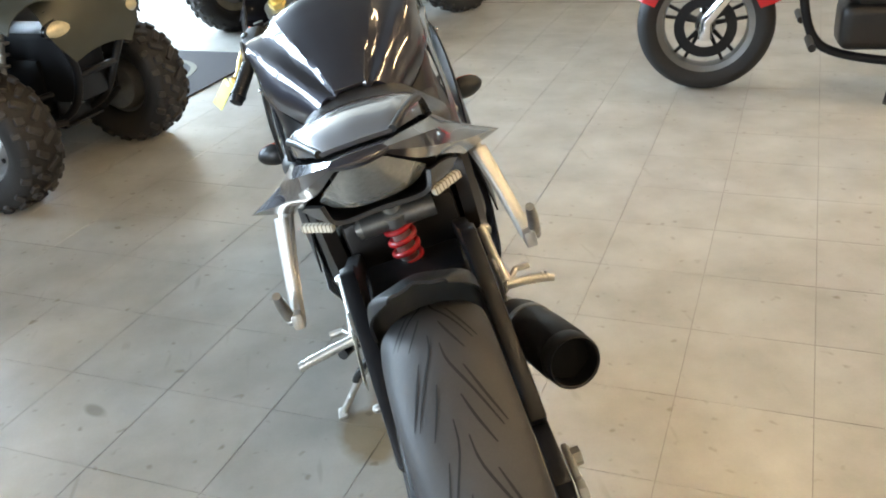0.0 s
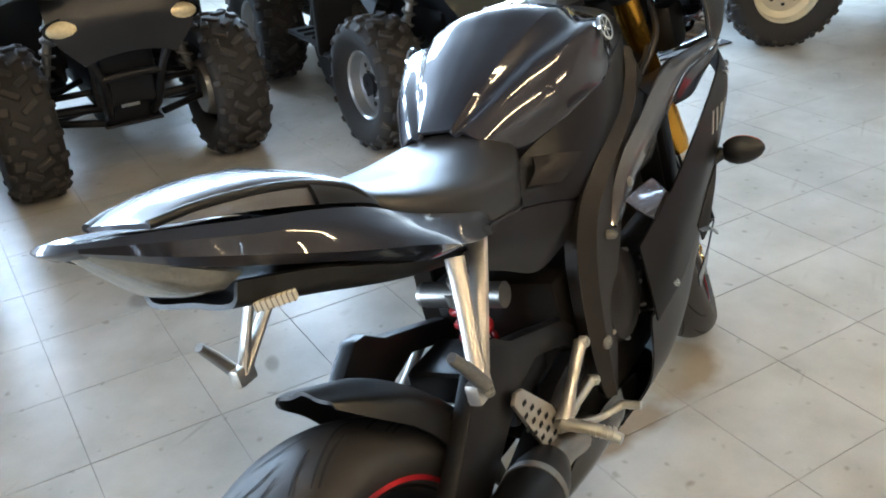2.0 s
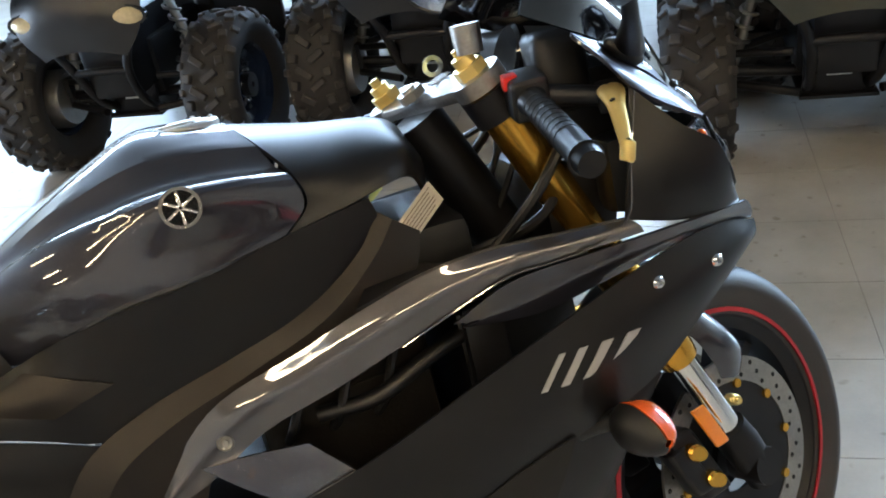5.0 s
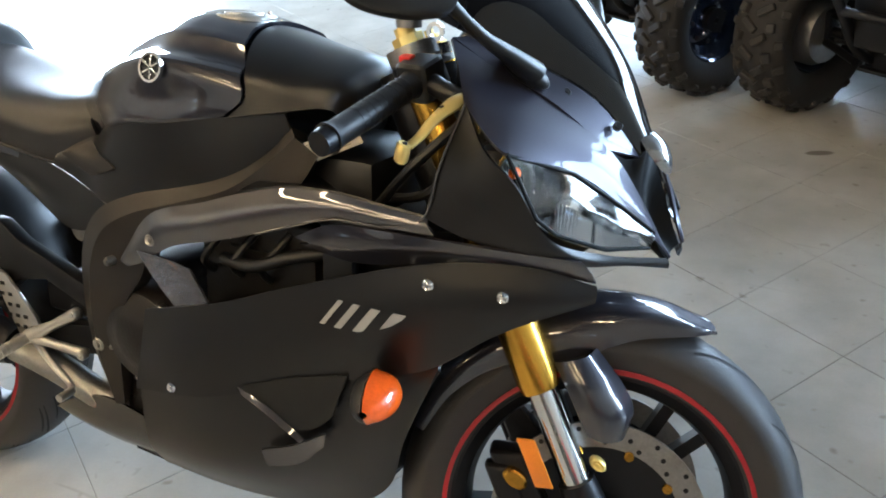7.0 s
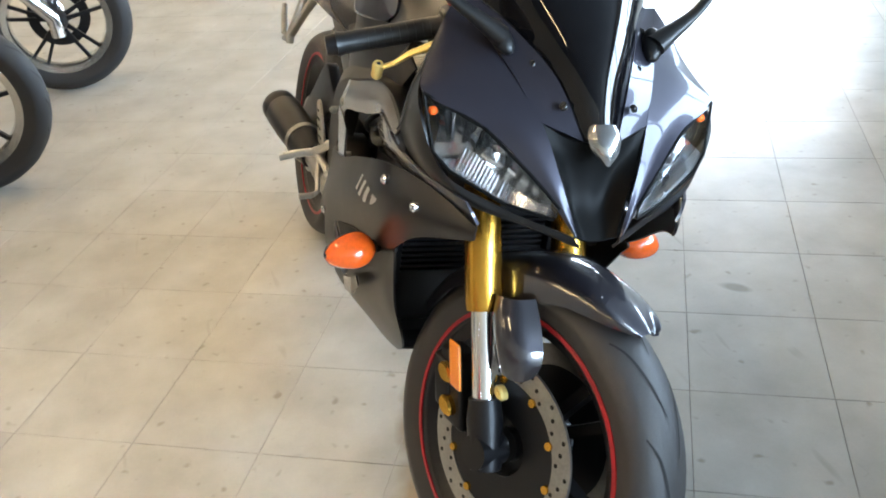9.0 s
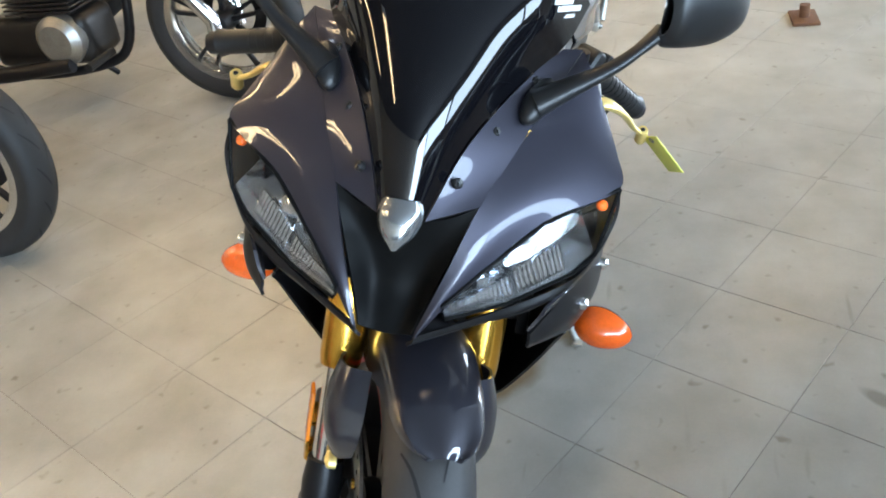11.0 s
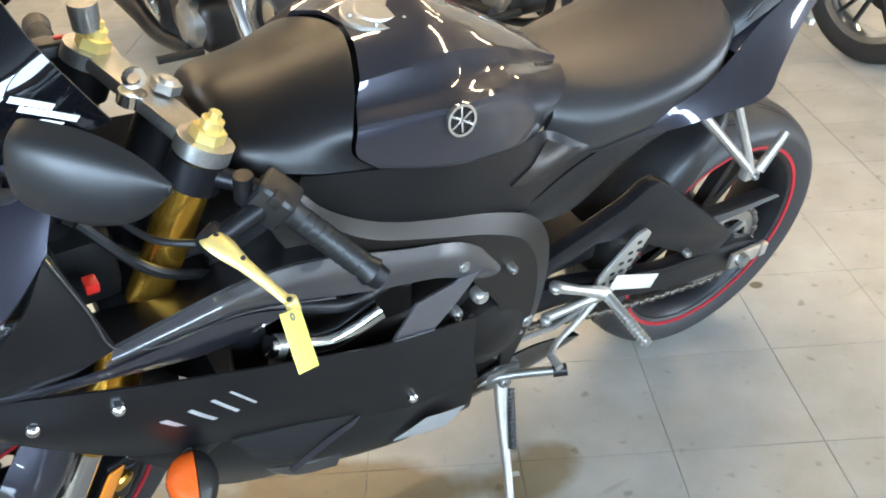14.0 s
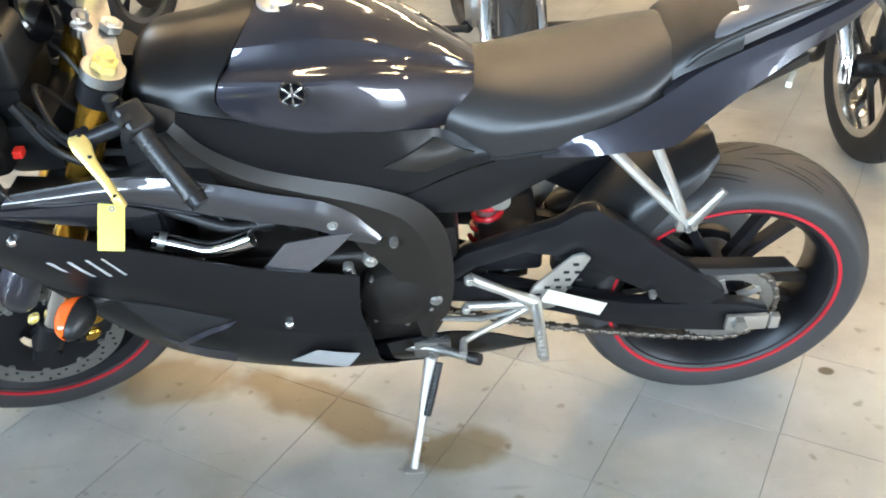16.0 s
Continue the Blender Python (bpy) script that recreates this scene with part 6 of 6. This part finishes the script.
def cruiser(m, label, paint, rim_mat, R=.32, half=.062, wheelbase=1.62, rake=34, steer=0, fender=True):
    """Front axle at the origin's x, nose towards +x, rear axle behind."""
    c = new("cruiser_motorcycle")
    c.matrix_world = m
    tagged(c, label, "motorcycle", group="parked cruisers")

    def wheel(x, R, half, turn):
        mm = Matrix.Translation((x, 0, R)) @ pose(0, 0, 0, 0, 0, turn)
        w = part("wheel", moved(lathe([(.012, -.07), (.035, -.07), (.045, -.03), (.045, .03), (.035, .07), (.012, .07)], 28), mm), BLACK_METAL, c)
        part("tyre", moved(lathe(tyre_profile(R, half, R - .085), 64, smooth=60), mm), RUBBER, w, "black road tyre")
        part("tread_groove", moved(groove_mesh(R, half, R - .085, [(0, [(0, .006), (6, .02), (12, .036)]), (7, [(0, -.006), (6, -.02), (12, -.036)])], 18), mm), GROOVE, w)
        part("rim", moved(lathe([(R - .075, -half * .62), (R - .088, -half * .74), (R - .114, -half * .66), (R - .118, -half * .40), (R - .122, 0), (R - .118, half * .40), (R - .114, half * .66), (R - .088, half * .74), (R - .075, half * .62)], 56), mm), rim_mat, w, "bright-edged cast rim")
        for k in range(10):
            part("spoke", moved(spoke_mesh(.04, R - .105, .010, .007, .018 * (1 if k % 2 else -1), .012 * (1 if k % 2 else -1), .009), mm @ pose(0, 0, 0, 0, 36 * k + 9 * (1 if k % 2 else -1), 0)), BLACK_METAL, w)
        part("brake_disc", moved(lathe([(.09, half + .012), (.135, half + .012), (.135, half + .017), (.09, half + .017)], 44), mm), BLACK_METAL, w)
        return w
    wheel(0, R, half, steer)
    wheel(-wheelbase, R, half * 1.35, 0)
    tx, tz = -math.sin(radians(rake)) * .80, R + math.cos(radians(rake)) * .80
    for s in (1, -1):
        leg = part("fork_leg", tube([(-.0, s * .095, R - .05), (0, s * .095, R + .03), (tx * .38, s * .095, R + (tz - R) * .38)], [.030, .030, .028], 20), CHROME, c, "bright fork leg")
        part("fork_tube", tube([(tx * .38, s * .095, R + (tz - R) * .38), (tx, s * .095, tz)], .0215, 18), CHROME, leg)
        part("fork_reflector", box(tx * .33 + .03, s * .125, R + (tz - R) * .33, .05, .006, .026, .003), REFLECT, leg, "orange reflector")
        part("rear_shock", tube([(-wheelbase + .02, s * .15, R + .02), (-wheelbase + .14, s * .15, R + .32)], .025, 16), CHROME, c)
        part("swingarm", tube([(-wheelbase, s * .12, R), (-wheelbase + .48, s * .12, R + .05)], .025, 14), BLACK_METAL, c)
        part("indicator", egg((-wheelbase - .18, s * .17, R + .33), .035, .035, .03), ORANGE, c, "orange rear indicator")
    if fender:
        part("front_mudguard", skin([both([((R - .06) * math.cos(radians(a)), .088, R + (R - .06) * math.sin(radians(a))), ((R + .0) * math.cos(radians(a)), .086, R + (R + .0) * math.sin(radians(a))), ((R + .035) * math.cos(radians(a)), .06, R + (R + .035) * math.sin(radians(a))), ((R + .045) * math.cos(radians(a)), 0, R + (R + .045) * math.sin(radians(a)))]) for a in (22, 42, 60, 80, 100, 120, 140, 160)], 15, 40, .004), paint, c, "deep painted front mudguard")
    part("rear_mudguard", skin([both([(-wheelbase + (R + .03) * math.cos(radians(a)), .10, R + (R + .03) * math.sin(radians(a))), (-wheelbase + (R + .05) * math.cos(radians(a)), .08, R + (R + .05) * math.sin(radians(a))), (-wheelbase + (R + .06) * math.cos(radians(a)), 0, R + (R + .06) * math.sin(radians(a)))]) for a in (50, 75, 100, 130, 155, 175)], 15, 36, .004), paint, c)
    eng = part("engine", joined(box(-.78, 0, .30, .46, .24, .20, .05, seg=3), box(-.72, 0, .52, .22, .20, .26, .02)), ENGINE, c, "finned dark engine")
    for k in range(13):
        part("fin", box(-.72, 0, .42 + .017 * k, .30, .26, .008, .002, seg=1), ENGINE, eng)
    for s in (1, -1):
        part("engine_cover", moved(lathe([(.0001, .05 * s), (.07, .045 * s), (.10, .02 * s), (.105, -.02 * s)], 36, closed=False), Matrix.Translation((-.86 + .2 * (s < 0), s * .12, .31))), STEEL, c, "dull metal engine cover")
        part("foot_peg", tube([(-.42, s * .16, .27), (-.42, s * .33, .27)], .016, 12), PLASTIC, c)
    part("frame", joined(tube([(tx + .1, 0, tz - .1), (-.45, 0, .25), (-.55, 0, .17), (-1.15, 0, .17), (-1.25, 0, .5)], .02, 12, 30), tube([(tx + .06, 0, tz - .12), (-.9, 0, .66), (-1.25, 0, .55)], .02, 12, 20)), BLACK_METAL, c)
    part("fuel_tank", skin([both(h) for h in ([(-.50, .05, .80), (-.50, .05, .88), (-.50, 0, .90)], [(-.62, .13, .76), (-.62, .13, .88), (-.62, 0, .95)], [(-.80, .14, .74), (-.80, .13, .86), (-.80, 0, .93)], [(-1.02, .06, .72), (-1.02, .05, .79), (-1.02, 0, .82)])], 25, 24, .005), paint, c, "painted teardrop fuel tank")
    part("seat", skin([both(h) for h in ([(-1.0, .08, .66), (-1.0, .07, .74), (-1.0, 0, .75)], [(-1.22, .17, .62), (-1.22, .14, .68), (-1.22, 0, .69)], [(-1.42, .15, .66), (-1.42, .12, .76), (-1.42, 0, .77)], [(-1.72, .10, .74), (-1.72, .08, .80), (-1.72, 0, .81)])], 21, 24, .03), VINYL, c)
    part("silencer", tube([(-.62, -.16, .22), (-1.0, -.19, .20), (-1.25, -.20, .24), (-1.95, -.21, .27)], [.028, .034, .045, .047], 20, 30), BLACK_METAL, c, "long black silencer")
    part("handlebar", tube([(tx - .22, -.40, tz + .10), (tx - .05, -.22, tz + .14), (tx, 0, tz + .08), (tx - .05, .22, tz + .14), (tx - .22, .40, tz + .10)], .0125, 12, 30), CHROME, c)
    part("headlight", egg((tx + .16, 0, tz - .10), .10, .09, .09), CHROME, c)
    part("stand", tube([(-.8, .12, .2), (-.74, .26, .02)], .012, 10), BLACK_METAL, c)
    return c


cruiser(pose(2.71, -1.50, 0, 0, 0, 66), "bright red cruiser motorcycle with a bright fork", RED, RIM_DULL, R=.30)
cruiser(pose(.27, -1.50, 0, 0, 0, 88), "black cruiser motorcycle with bright-edged wheels", GLOSS_BLACK, RIM_CHROME, fender=False)
cruiser(pose(-.87, -1.11, 0, 0, 0, 87), "dark red cruiser motorcycle with bright-edged wheels", CHERRY, RIM_CHROME, fender=False)
cruiser(pose(-1.90, -.80, 0, 0, 0, 88), "black cruiser motorcycle at the end of the row", GLOSS_BLACK, RIM_CHROME, fender=False)
quad_bike(pose(4.64, .50, 0, 0, 0, 120), "black quad bike with pale steel rims beyond the aisle", CREAM_RIM, LAMP_GLASS, QUAD_BLACK, track=.42)


# an old crack across the far floor, with crumbs along it
crack_pts, dice = [], random.Random(11)
for k in range(40):
    p = Vector((5.30, -.40, 0)).lerp(Vector((4.10, -2.75, 0)), k / 39)
    crack_pts.append((p.x + dice.uniform(-.012, .012), p.y + dice.uniform(-.012, .012), .0004))
crack = new("floor_crack", tube(crack_pts, [dice.uniform(.007, .016) for _ in crack_pts], 6, flat=.12))
crack.data.materials.append(SEAM)
tagged(crack, "dark crack running across the tiled floor", "crack", kind="structure")


# floor anchor plate far off
anchor = new("floor_anchor", joined(box(-1.36, 1.06, .006, .16, .10, .012, .003), tube([(-1.36, 1.06, .0), (-1.36, 1.06, .06)], .02, 12)))
anchor.data.materials.append(RUST)
tagged(anchor, "rusty steel anchor plate on the floor", "anchor plate")


# ---------------------------------------------------------------- floor tiles, laid last
tile_mesh = box(0, 0, 0, T - .0015, T - .0015, .0022, .0006, seg=1)
tile_mesh.materials.append(TILE)
rot = pose(0, 0, 0, 0, 0, math.degrees(math.atan2(U.y, U.x)))
near, far_v, far_f = [], [], []
i0, i1 = int(U_LO / T) - 1, int(U_HI / T) + 1
j0, j1 = int(V_LO / T) - 1, int(V_HI / T) + 1
base_v = [rot @ v.co for v in tile_mesh.vertices]
base_f = [tuple(p.vertices) for p in tile_mesh.polygons]
for i in range(i0, i1 + 1):
    for j in range(j0, j1 + 1):
        u, v = TILE_U0 + (i + .5) * T, TILE_V0 + (j + .5) * T
        if not (U_LO + .14 < u < U_HI - .14 and V_LO + .14 < v < V_HI - .14):
            continue
        p = room(u, v, -.0014)
        if -2.9 < u < 2.0 and -1.6 < v < 3.0 and len(near) < 300 and (p.x - .9) ** 2 / 4.6 + (p.y - .3) ** 2 / 4.2 < 1.45:
            near.append(p)
        else:
            o = len(far_v)
            far_v += [tuple(w + p) for w in base_v]
            far_f += [tuple(k + o for k in f_) for f_ in base_f]
for p in near:
    ob = new("tile", tile_mesh)
    ob.matrix_world = Matrix.Translation(p) @ rot
    ob.parent = floor
rest = new("tiles", mesh_of(far_v, far_f, 30))
rest.data.materials.append(TILE)
rest.parent = floor
tagged(rest, kind="stuff")
